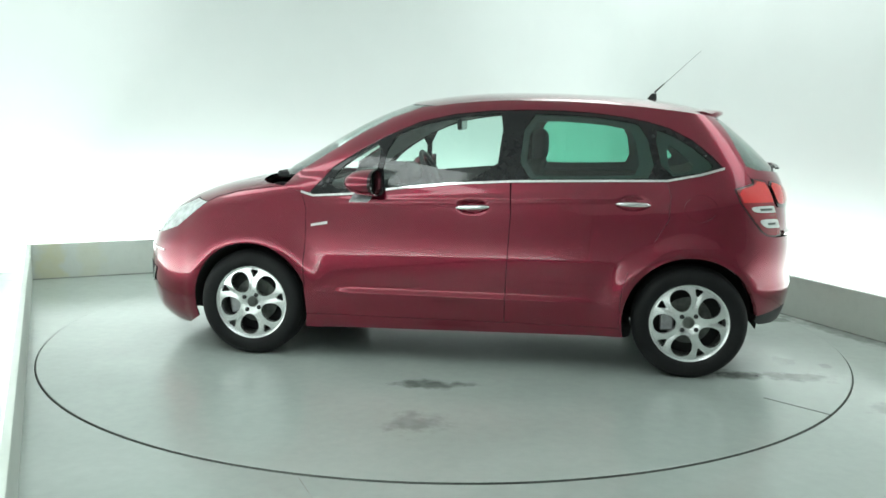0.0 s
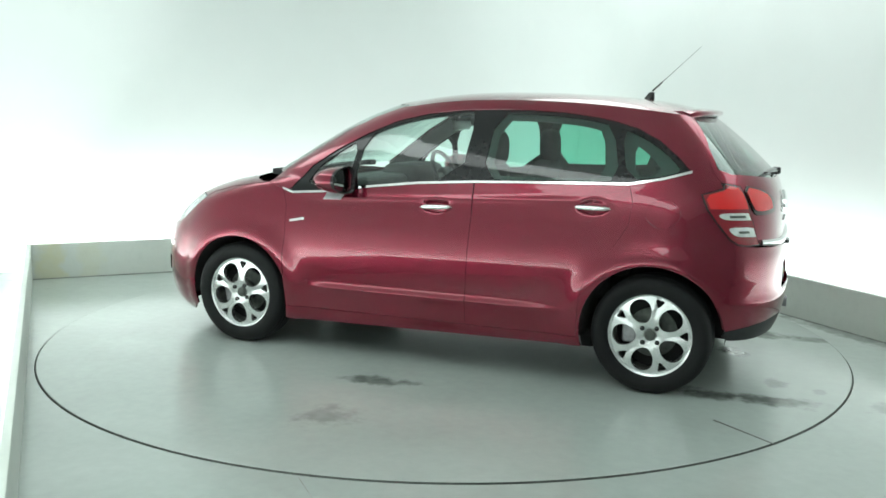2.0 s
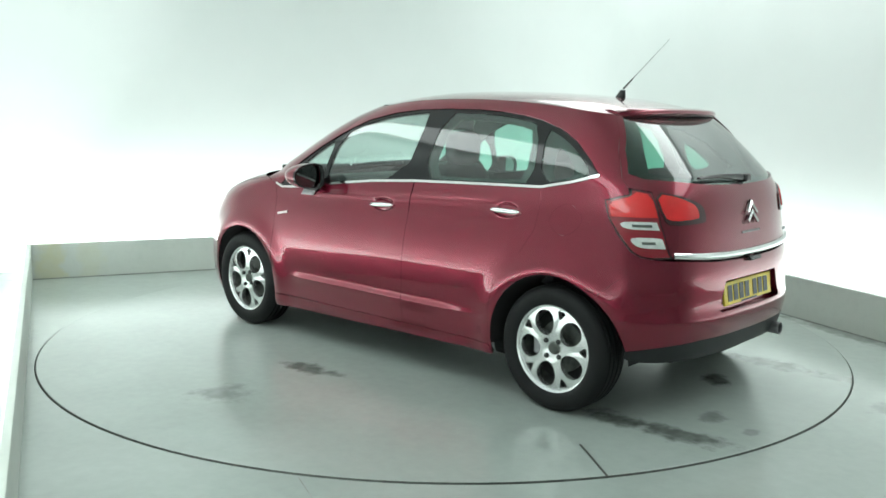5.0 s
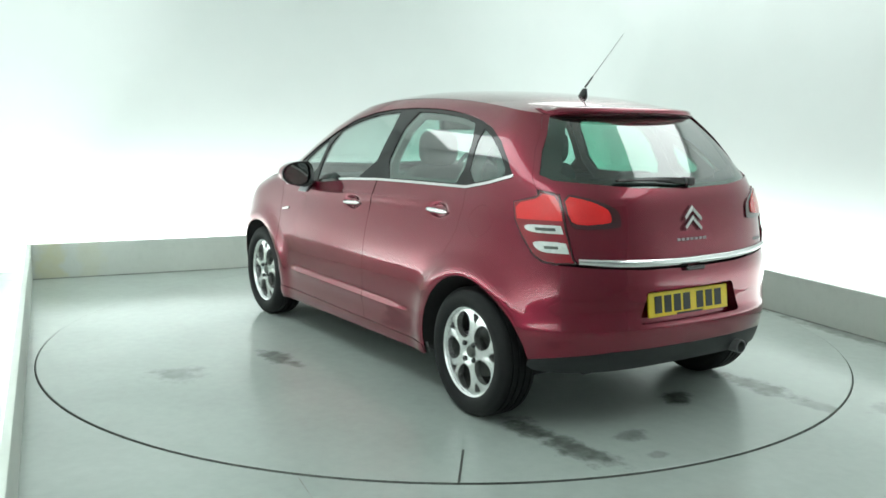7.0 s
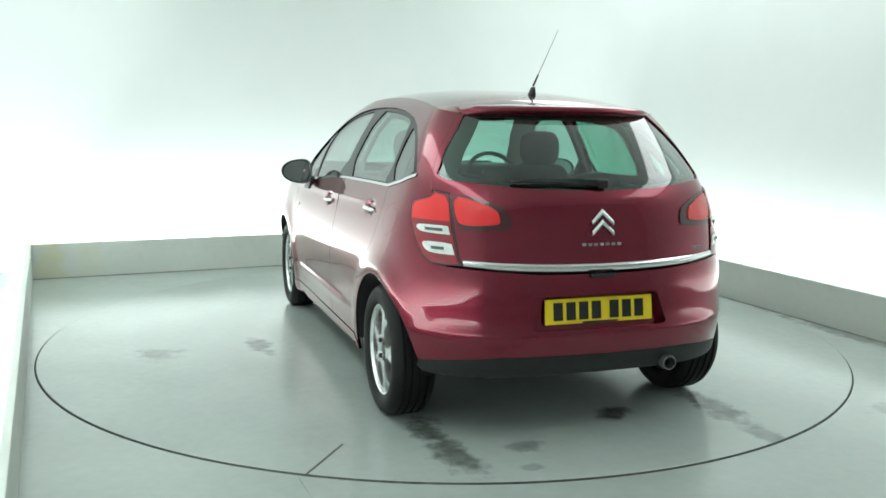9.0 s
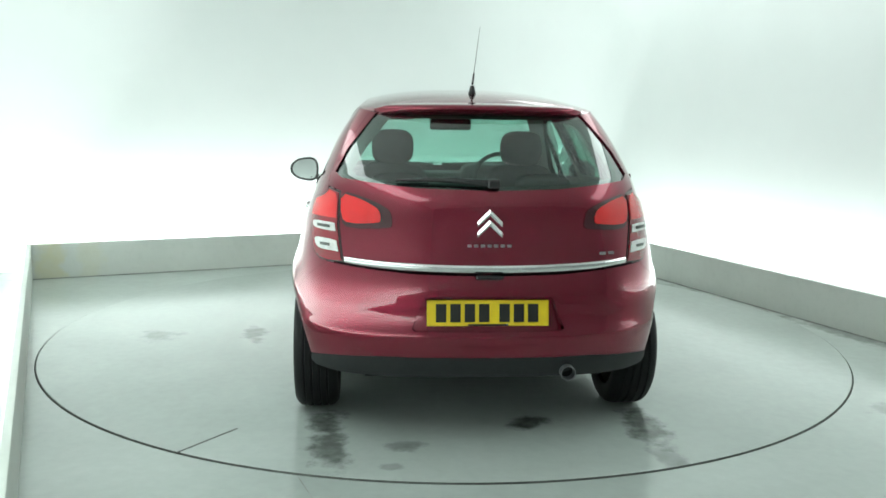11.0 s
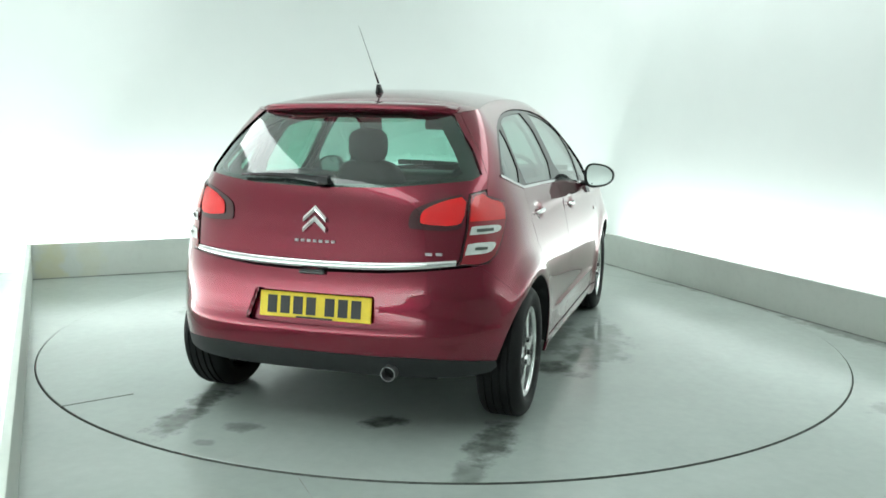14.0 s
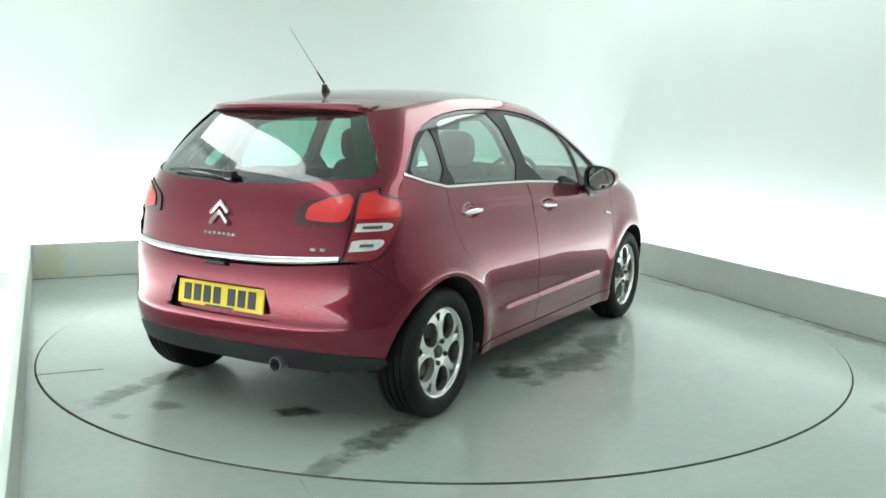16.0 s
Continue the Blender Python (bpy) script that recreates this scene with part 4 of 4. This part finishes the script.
def build_under():
    # wheel-arch liners: half drums
    for hx in (0.0, WB):
        for sgn in (1, -1):
            verts, n = [], 25
            for i in range(n):
                f = math.pi * 1.06 * i / (n - 1) - 0.03 * math.pi
                for y in (0.855, 0.842, 0.50):
                    r = (ARCH_R if hx else ARCH_REAR) + (0.0 if y > 0.85 else -0.004)
                    wx, wz = hx + r * math.cos(f), HUB_Z + r * math.sin(f)
                    yy = F(a_side(wx, wz), wz).y - 0.006 if y > 0.83 else y
                    yy -= 0.012 if 0.83 < y < 0.85 else 0
                    verts.append((hx + r * math.cos(f), yy * sgn, HUB_Z + r * math.sin(f)))
            faces = grid_faces(n, 3)
            b = len(verts)
            verts.append((hx, 0.50 * sgn, HUB_Z))
            faces += [[b, i * 3 + 2, (i + 1) * 3 + 2] for i in range(n - 1)]
            mesh_part("wheel_arch_liner", verts, faces, LINER, CAR, "black wheel-arch liner", angle=40)
    bm = bmesh.new()
    box(bm, (-0.36, -0.49, 0.24), (0.36, 0.49, 0.32), 0.03)
    box(bm, (-0.05, -0.62, 0.20), (0.06, 0.62, 0.27), 0.02)
    box(bm, (0.30, -0.72, 0.175), (2.13, 0.72, 0.27), 0.03)
    box(bm, (2.05, -0.49, 0.17), (3.05, 0.49, 0.30), 0.03)
    part("underbody", bm, LINER, CAR, "black underbody")
    # boot and bulkhead block light under the glass
    bm = bmesh.new()
    box(bm, (-0.46, -0.52, 0.27), (-0.42, 0.52, 0.99))
    part("boot_lining", bm, LINER, CAR, "black boot lining")
    bm = bmesh.new()
    box(bm, (2.18, -0.70, 0.30), (2.24, 0.70, 0.98))
    part("bulkhead", bm, LINER, CAR, "black bulkhead")
    bm = bmesh.new()
    box(bm, (-0.44, -0.58, 1.0), (0.12, 0.58, 1.015), 0.004)
    part("parcel_shelf", bm, FABRIC, CAR, "dark parcel shelf")
    # exhaust tail pipe
    v, f = lathe([(0.0285, 0.0), (0.0325, 0.0), (0.0335, 0.006), (0.032, 0.02), (0.032, 0.20), (0.0285, 0.20), (0.0285, 0.0)], 28)
    mesh_part("tail_pipe", [(y - 0.612, x - 0.347, z + 0.318) for x, y, z in v], f, STEEL, CAR, "dull chrome tail pipe", angle=40)
    # black disc inside the pipe, drawn for the shade of its bore
    v, f = lathe([(0.0001, 0.05), (0.031, 0.05)], 20)
    mesh_part("pipe_bore", [(y - 0.612, x - 0.347, z + 0.318) for x, y, z in v], f, LINER, CAR)


build_under()


def strip_loop(tagged_pts, half):
    """Outline of a strip of that half height along an open line of tagged points."""
    pts = [(t, u, z + half) for t, u, z in tagged_pts] + [(t, u, z - half) for t, u, z in reversed(tagged_pts)]
    return outline(pts, 0.02)


CHROME_SATIN = simple("satin_chrome", (0.80, 0.81, 0.80), 0.16, 1.0, 0.05)
LAMP_WHITE = simple("clear_reversing_lens", (0.82, 0.83, 0.81), 0.10, 0.20, 0.12, 40, coat=1.0)
YELLOW = simple("yellow_plate", (0.85, 0.62, 0.02), 0.35, vary=0.04)
PLATE_BLACK = simple("plate_black", (0.012, 0.012, 0.012), 0.4)
MIRROR = simple("mirror_glass", (0.34, 0.37, 0.36), 0.02, 1.0, 0.01)


def build_trim():
    doors = {(o.name.split(".")[0], 1 if i == 0 else -1): o for nm in ("front_door", "rear_door") for i, o in enumerate([c for c in CAR.children if c.name.split(".")[0] == nm])}
    belt = S(*BELT) + S(*BELT_REAR)
    both("belt_strip", [strip_loop(belt, 0.0058)], CHROME, "thin chrome strip under the side windows", offset=0.005, lip=0.008, step=0.05, gap=0)
    for (hx, hz), nm in zip(HANDLES, ("front_door", "rear_door")):
        for sgn in (1, -1):
            verts, n, m = [], 15, 10
            for i in range(n):
                k = -1 + 2 * i / (n - 1)
                x = hx + 0.094 * k
                bow = half_width(x, hz) + 0.003 + 0.013 * (1 - k ** 4)
                h = 0.0130 * (1 - 0.25 * k * k) * (1 - abs(k) ** 14)
                for j in range(m):
                    f = 2 * math.pi * j / m
                    verts.append((x, (bow + 0.008 * math.cos(f)) * sgn, hz + h * math.sin(f) + 0.004 * k * (-1 if nm == "front_door" else 0.2)))
            faces = [[i * m + j, i * m + (j + 1) % m, (i + 1) * m + (j + 1) % m, (i + 1) * m + j] for i in range(n - 1) for j in range(m)] + [list(range(m)), list(range((n - 1) * m, n * m))]
            mesh_part("door_handle", verts, faces, CHROME, doors[(nm, sgn)], "chrome door handle", angle=60)
    # small bright badge on the wing
    both("wing_badge", [outline(S((2.005, 0.781), (2.10, 0.765), (2.10, 0.778), (2.005, 0.796)))], CHROME_SATIN, "small chrome badge", offset=0.004, lip=0.006, gap=0)
    # bright strip across the tailgate
    top = curve([(0.0, 0.781), (0.2, 0.784), (0.45, 0.794), (0.60, 0.802)])
    low = curve([(0.0, 0.747), (0.2, 0.750), (0.45, 0.761), (0.60, 0.774)])
    verts, ys = [], np.linspace(-0.60, 0.60, 41)
    prof = ((0.0, 0.0), (0.0, 0.009), (0.10, 0.0135), (0.30, 0.0165), (0.52, 0.0170), (0.74, 0.0150), (0.92, 0.0100), (1.0, 0.0050), (1.0, 0.0))
    for y in ys:
        e = abs(y)
        for k, d in prof:
            z = top(e) + (low(e) - top(e)) * k
            a = a_rear(e, z)
            p = F(a, z) + normal(a, z) * d
            verts.append((p.x, math.copysign(p.y, y), p.z))
    mesh_part("tailgate_strip", verts, grid_faces(len(ys), len(prof)) + [list(range(len(prof))), list(range(len(verts) - len(prof), len(verts)))], CHROME, CAR, "wide chrome strip across the tailgate", angle=45)
    # tail lamps: body part and tailgate part
    outer = [("r", 0.675, 1.085)] + S((-0.30, 1.060), (-0.20, 1.030), (-0.234, 0.955), (-0.290, 0.88), (-0.352, 0.805), (-0.39, 0.780), (-0.43, 0.772)) + [("r", 0.60, 0.775), ("r", 0.615, 0.80), ("r", 0.63, 0.93), ("r", 0.625, 1.07)]
    red_up = [("r", 0.668, 1.070)] + S((-0.30, 1.046), (-0.219, 1.020), (-0.250, 0.955)) + [("r", 0.638, 0.955), ("r", 0.633, 1.058)]
    white_a = S((-0.282, 0.940), (-0.306, 0.904), (-0.40, 0.901)) + [("r", 0.640, 0.900), ("r", 0.645, 0.938)] + S((-0.40, 0.940))
    white_b = S((-0.328, 0.872), (-0.370, 0.822), (-0.44, 0.819)) + [("r", 0.628, 0.817), ("r", 0.637, 0.866)] + S((-0.42, 0.871))
    inner = [("r", 0.622, 1.076), ("r", 0.622, 0.945), ("r", 0.59, 0.918), ("r", 0.425, 0.927), ("r", 0.404, 0.937), ("r", 0.408, 0.990), ("r", 0.43, 1.018), ("r", 0.52, 1.054)]
    inner_red = [("r", 0.618, 1.064), ("r", 0.618, 0.958), ("r", 0.585, 0.938), ("r", 0.465, 0.947), ("r", 0.450, 0.957), ("r", 0.452, 0.992), ("r", 0.468, 1.014), ("r", 0.535, 1.046)]
    for sgn in (1, -1):
        lamp = chart_mesh("tail_lamp", [outline(outer, 0.02)], LAMP_DARK, CAR, "red and clear tail lamp", sides=(sgn,), offset=0.002, lip=0.02, step=0.02)
        chart_mesh("lamp_body", [outline(outer, 0.02)], LAMP_MID, lamp, "deep red lens", sides=(sgn,), offset=0.0055, lip=0.006, step=0.02, gap=0.009)
        chart_mesh("red_lens", [outline(smooth_loop(red_up, rounds=1), 0.02)], LAMP_RED, lamp, "bright red lens", sides=(sgn,), offset=0.008, lip=0.008, step=0.02)
        for w in (white_a, white_b):
            ring = chart_mesh("clear_lens", [outline(smooth_loop(w, rounds=2), 0.012)], LAMP_WHITE, lamp, "clear lens in a chrome bezel", sides=(sgn,), offset=0.009, lip=0.008, step=0.015)
            zc = (w[0][2] + w[3][2]) / 2
            slot = S((w[0][1] - 0.055, zc + 0.006), (w[0][1] - 0.060, zc - 0.006)) + [("r", 0.665, zc - 0.006), ("r", 0.665, zc + 0.006)]
            chart_mesh("lens_slot", [outline(slot, 0.02)], STEEL_DARK, lamp, "dark slot", sides=(sgn,), offset=0.0125, lip=0.004, step=0.02, gap=0)
        lamp = chart_mesh("tailgate_lamp", [outline(smooth_loop(inner, rounds=1), 0.02)], LAMP_DARK, CAR, "red lens in a dark tailgate lamp", sides=(sgn,), offset=0.007, lip=0.012, step=0.02)
        chart_mesh("red_lens", [outline(smooth_loop(inner_red, rounds=1), 0.02)], LAMP_RED, lamp, "bright red lens", sides=(sgn,), offset=0.012, lip=0.008, step=0.02)
    # number plate: yellow, its characters as plain bars
    plate = new("number_plate")
    plate.parent = CAR
    bm = bmesh.new()
    box(bm, (-0.616, -0.26, 0.520), (-0.606, 0.26, 0.631), 0.003)
    part("plate", bm, YELLOW, plate, "yellow plate")
    y = 0.222
    for i in range(7):
        bm = bmesh.new()
        box(bm, (-0.6185, y - 0.044, 0.537), (-0.6155, y, 0.614))
        part("bar", bm, PLATE_BLACK, plate)
        y -= 0.061 + (0.026 if i == 3 else 0)
    bm = bmesh.new()
    box(bm, (-0.6185, -0.085, 0.521), (-0.6155, 0.085, 0.529))
    part("small_bar", bm, PLATE_BLACK, plate)
    tilt = Matrix.Translation((-0.574, 0, 0.575)) @ pose(0, 0, 0, 0, 8, 0) @ Matrix.Translation((0.611, 0, -0.575))
    plate.matrix_basis = tilt
    # two chevrons and small lettering bars on the tailgate
    for z0 in (0.935, 0.978):
        loop = [(0.052, -0.036), (0.0, 0.012), (-0.052, -0.036), (-0.052, -0.014), (0.0, 0.036), (0.052, -0.014)]
        verts = [(REAR(z0 + z) - 0.016 + 0.10 * abs(y) ** 2 + (0.006 if b else 0), y, z0 + z) for b in (0, 1) for y, z in loop]
        verts += [(REAR(z0 + z) - 0.004 + 0.1 * abs(y) ** 2, y, z0 + z) for y, z in loop]
        ridge = len(verts)
        verts += [(REAR(z0 + z) - 0.022 + 0.1 * y * y, y, z0 + z) for y, z in ((0.052, -0.025), (0.0, 0.024), (-0.052, -0.025))]
        faces = [[0, 1, ridge + 1, ridge], [1, 2, ridge + 2, ridge + 1], [ridge, ridge + 1, 4, 5], [ridge + 1, ridge + 2, 3, 4], [0, ridge, 5], [2, 3, ridge + 2]]
        faces += [[i, (i + 1) % 6, 12 + (i + 1) % 6, 12 + i] for i in range(6)]
        mesh_part("tailgate_chevron", verts, faces, CHROME, CAR, "chrome chevron emblem", smooth=False)
    for name, ys, half, z in (("lettering_bar", [0.084 - 0.028 * i for i in range(7)], 0.009, 0.862), ("model_bar", [-0.495, -0.535], 0.014, 0.826)):
        for y in ys:
            x0 = F(a_rear(abs(y), z), z).x
            bm = bmesh.new()
            box(bm, (x0 - 0.005, y - half, z - 0.006), (x0 + 0.012, y + half, z + 0.006), 0.001)
            part(name, bm, STEEL, CAR, "small dull chrome lettering bar")
    # tailgate release under the strip
    bm = bmesh.new()
    box(bm, (-0.612, -0.06, 0.722), (-0.580, 0.06, 0.742), 0.008)
    part("tailgate_release", bm, BLACK_TRIM, CAR, "black tailgate release")
    # rear wiper: blade, arm
    verts, n = [], 17
    for i in range(n):
        k = i / (n - 1)
        y = 0.39 - 0.40 * k
        z = 1.127 - 0.010 * k + 0.008 * math.sin(k * math.pi)
        x = F(a_rear(abs(y), z), z).x
        h = 0.005 + 0.012 * k
        for dx, dz in ((-0.006, -h), (-0.026, -h * 0.7), (-0.030, 0), (-0.024, h), (-0.006, h)):
            verts.append((x + dx, y, z + dz))
    faces = [[i * 5 + j, i * 5 + (j + 1) % 5, i * 5 + 5 + (j + 1) % 5, i * 5 + 5 + j] for i in range(n - 1) for j in range(5)] + [list(range(5)), list(range(n * 5 - 5, n * 5))]
    blade = mesh_part("rear_wiper", verts, faces, BLACK_TRIM, CAR, "black rear wiper", angle=45)
    bm = bmesh.new()
    box(bm, (-0.538, -0.045, 1.098), (-0.490, 0.01, 1.138), 0.010)
    part("wiper_pivot", bm, BLACK_TRIM, blade, "black wiper pivot")
    # aerial
    v, f = lathe([(0.0001, 0.036), (0.010, 0.035), (0.014, 0.018), (0.019, 0.0), (0.020, -0.012)], 16)
    mesh_part("aerial_base", [(0.205 + x * 1.6 - 0.35 * y, z, 1.508 + y) for x, y, z in v], f, BLACK_TRIM, CAR, "black aerial base")
    a, b = Vector((0.19, 0.0, 1.55)), Vector((-0.072, 0.0, 1.800))
    d = (b - a).normalized()
    s, u = Vector((0, 1, 0)), d.cross(Vector((0, 1, 0)))
    verts, faces = [], []
    for k, r in ((0, 0.0055), (0.20, 0.0040), (0.22, 0.0016), (1.0, 0.0009)):
        for j in range(8):
            f = math.pi * j / 4
            verts.append(a + (b - a) * k + (s * math.cos(f) + u * math.sin(f)) * r)
    for i in range(3):
        faces += [[i * 8 + j, i * 8 + (j + 1) % 8, (i + 1) * 8 + (j + 1) % 8, (i + 1) * 8 + j] for j in range(8)]
    mesh_part("aerial_mast", verts, faces, BLACK_TRIM, CAR, "thin black aerial mast")
    # scuttle and front wipers at the foot of the windscreen
    for sgn in (1, -1):
        bm = bmesh.new()
        for i in range(7):
            y = sgn * (0.08 + 0.085 * i)
            x = F(a_front(abs(y), 1.035), 1.035).x
            box(bm, (x - 0.05, y - 0.048, 1.016), (x + 0.015, y + 0.048, 1.034 + 0.003 * i), 0.006)
        part("scuttle", bm, PLASTIC, CAR, "black scuttle with wipers")


def build_mirrors():
    for sgn in (1, -1):
        verts, n, m = [], 13, 20
        for i in range(n):
            k = i / (n - 1)
            x = 1.715 + 0.17 * k
            s = (1 - k ** 2.4) ** 0.5 if k < 1 else 0.0
            s = max(s, 0.02)
            for j in range(m):
                f = 2 * math.pi * j / m
                c, q = math.cos(f), math.sin(f)
                yy = 0.094 * s * math.copysign(abs(c) ** 0.75, c)
                zz = 0.075 * s * math.copysign(abs(q) ** 0.8, q) * (1 - 0.28 * c)
                verts.append((x + 0.02 * (yy / 0.094), (0.935 + yy) * sgn, 1.025 + zz))
        faces = [[i * m + j, i * m + (j + 1) % m, (i + 1) * m + (j + 1) % m, (i + 1) * m + j] for i in range(n - 1) for j in range(m)] + [list(range((n - 1) * m, n * m))]
        cap = mesh_part("door_mirror", verts, faces, PAINT, CAR, "dark red door mirror", angle=50)
        ring, glass = [], []
        rim_f = []
        for j in range(m):
            f = 2 * math.pi * j / m
            c, q = math.cos(f), math.sin(f)
            for r, dx in ((1.01, 0.004), (1.0, -0.010), (0.86, -0.006), (0.86, 0.006)):
                yy = 0.094 * r * math.copysign(abs(c) ** 0.75, c)
                zz = 0.075 * r * math.copysign(abs(q) ** 0.8, q) * (1 - 0.28 * c)
                ring.append((1.715 + dx + 0.02 * yy / 0.094, (0.935 + yy) * sgn, 1.025 + zz))
            yy, zz = 0.086 * math.copysign(abs(c) ** 0.75, c), 0.068 * math.copysign(abs(q) ** 0.8, q) * (1 - 0.28 * c)
            glass.append((1.728 + 0.06 * yy, (0.935 + yy) * sgn, 1.025 + zz))
        for j in range(m):
            t = (j + 1) % m
            rim_f += [[j * 4 + i, j * 4 + i + 1, t * 4 + i + 1, t * 4 + i] for i in range(3)]
        mesh_part("mirror_bezel", ring, rim_f, BLACK_TRIM, cap, "black mirror bezel", angle=40)
        mesh_part("mirror_glass", glass, [list(range(m))], MIRROR, cap, "mirror glass", smooth=False)
        bm = bmesh.new()
        box(bm, (1.725, 0.775, 0.955), (1.845, 0.905, 0.985), 0.012)
        for v in bm.verts:
            v.co.y *= sgn
        if sgn < 0:
            bmesh.ops.reverse_faces(bm, faces=bm.faces)
        part("mirror_foot", bm, PLASTIC, cap, "grey mirror foot")
        chart_mesh("mirror_base", [outline(S((1.745, 0.958), (1.86, 0.950), (1.885, 0.905), (1.775, 0.908)))], STEEL, cap, "grey mirror base", sides=(sgn,), offset=0.012, lip=0.012, gap=0)


LAMP_MID = glossy_red("deep_red_lamp_lens", (0.27, 0.007, 0.019))
LAMP_DARK = glossy_red("dark_red_lamp_body", (0.045, 0.005, 0.008))
build_trim()
build_mirrors()


# ---- the car: inside ----
def cushion(bm, lo, hi, power=3.5, n=14, m=24):
    """A stuffed, rounded block between two corners."""
    c, h = [(a + b) / 2 for a, b in zip(lo, hi)], [(b - a) / 2 for a, b in zip(lo, hi)]
    sp = lambda v: math.copysign(abs(v) ** (2 / power), v)
    rows = []
    for i in range(n + 1):
        f = -math.pi / 2 + math.pi * i / n
        rows.append([bm.verts.new((c[0] + h[0] * sp(math.cos(f)) * sp(math.cos(g)), c[1] + h[1] * sp(math.cos(f)) * sp(math.sin(g)), c[2] + h[2] * sp(math.sin(f)))) for g in [2 * math.pi * j / m for j in range(m)]])
    for p, q in zip(rows, rows[1:]):
        for j in range(m):
            bm.faces.new((p[j], p[(j + 1) % m], q[(j + 1) % m], q[j]))
    return bm


def build_inside():
    for x, y in ((1.17, 0.37), (1.06, -0.37)):
        seat = new("front_seat")
        seat.parent = CAR
        bm = bmesh.new()
        box(bm, (x, y - 0.26, 0.42), (x + 0.50, y + 0.26, 0.58), 0.05)
        part("seat_cushion", bm, FABRIC, seat, smooth=True)
        bm = bmesh.new()
        cushion(bm, (-0.075, y - 0.26, 0.0), (0.075, y + 0.26, 0.62), 4.5)
        for v in bm.verts:
            k = v.co.z / 0.60
            v.co.y = y + (v.co.y - y) * (1 - 0.22 * k * k)
            v.co.x += x + 0.05 - 0.20 * k
            v.co.z += 0.50
        part("seat_back", bm, FABRIC, seat, smooth=True)
        bm = bmesh.new()
        cushion(bm, (x - 0.220, y - 0.122, 1.105), (x - 0.110, y + 0.122, 1.310), 3.0)
        part("headrest", bm, FABRIC, seat, smooth=True)
        for dy in (-0.06, 0.06):
            bm = bmesh.new()
            box(bm, (x - 0.165, y + dy - 0.006, 1.06), (x - 0.153, y + dy + 0.006, 1.13))
            part("headrest_post", bm, STEEL, seat)
    bench = new("rear_bench")
    bench.parent = CAR
    bm = bmesh.new()
    box(bm, (0.28, -0.62, 0.42), (0.78, 0.62, 0.58), 0.05)
    part("seat_cushion", bm, FABRIC, bench, smooth=True)
    bm = bmesh.new()
    box(bm, (0.16, -0.62, 0.55), (0.28, 0.62, 1.02), 0.05)
    part("seat_back", bm, FABRIC, bench, smooth=True)
    for y in (-0.36, 0.36):
        bm = bmesh.new()
        cushion(bm, (0.11, y - 0.14, 0.99), (0.21, y + 0.14, 1.115), 3.0)
        part("headrest", bm, FABRIC, bench, smooth=True)
    bm = bmesh.new()
    box(bm, (1.72, -0.70, 0.62), (2.20, 0.70, 0.94), 0.06)
    box(bm, (1.74, -0.62, 0.90), (2.02, -0.12, 1.06), 0.06)
    box(bm, (1.80, -0.66, 0.90), (2.12, 0.66, 1.00), 0.05)
    part("dashboard", bm, PLASTIC, CAR, "dark grey dashboard", smooth=True)
    # steering wheel on the right
    verts, faces, n, m = [], [], 32, 8
    for i in range(n):
        a = 2 * math.pi * i / n
        for j in range(m):
            f = 2 * math.pi * j / m
            r = 0.180 + 0.015 * math.cos(f)
            p = Matrix.Rotation(radians(-62), 4, "Y") @ Vector((r * math.cos(a), r * math.sin(a), 0.015 * math.sin(f)))
            verts.append((1.62 + p.x, -0.37 + p.y, 0.98 + p.z))
    faces = [[i * m + j, i * m + (j + 1) % m, ((i + 1) % n) * m + (j + 1) % m, ((i + 1) % n) * m + j] for i in range(n) for j in range(m)]
    wheel = mesh_part("steering_wheel", verts, faces, PLASTIC, CAR, "black steering wheel")
    bm = bmesh.new()
    box(bm, (-0.03, -0.07, -0.06), (0.03, 0.07, 0.06), 0.02)
    box(bm, (-0.012, -0.17, -0.015), (0.012, 0.17, 0.025), 0.008)
    bmesh.ops.transform(bm, matrix=Matrix.Translation((1.63, -0.37, 0.98)) @ Matrix.Rotation(radians(28), 4, "Y"), verts=bm.verts)
    part("wheel_hub", bm, PLASTIC, wheel)
    bm = bmesh.new()
    box(bm, (1.36, -0.13, 1.30), (1.39, 0.13, 1.372), 0.014)
    box(bm, (1.385, -0.012, 1.36), (1.44, 0.012, 1.47), 0.005)
    part("inside_mirror", bm, BLACK_TRIM, CAR, "black inside mirror")


build_inside()


# ---- what moves: the turntable and the car on it ----
CAR_C = (1.470, 0.0115)


def heading(t):
    s = t / 16
    return 170.828 - 110.908 * s + 2.270 * s * (1 - s) + 2.415 * s * (1 - s) * (1 - 2 * s)


def motions():
    times = [0.5 * i for i in range(33)]
    walk(TURNTABLE, [(t, pose(0, 0, 0, 0, 0, heading(t))) for t in times])
    walk(CAR, [(t, pose(0, 0, 0, 0, 0, heading(t)) @ pose(-CAR_C[0], -CAR_C[1], 0)) for t in times])


motions()
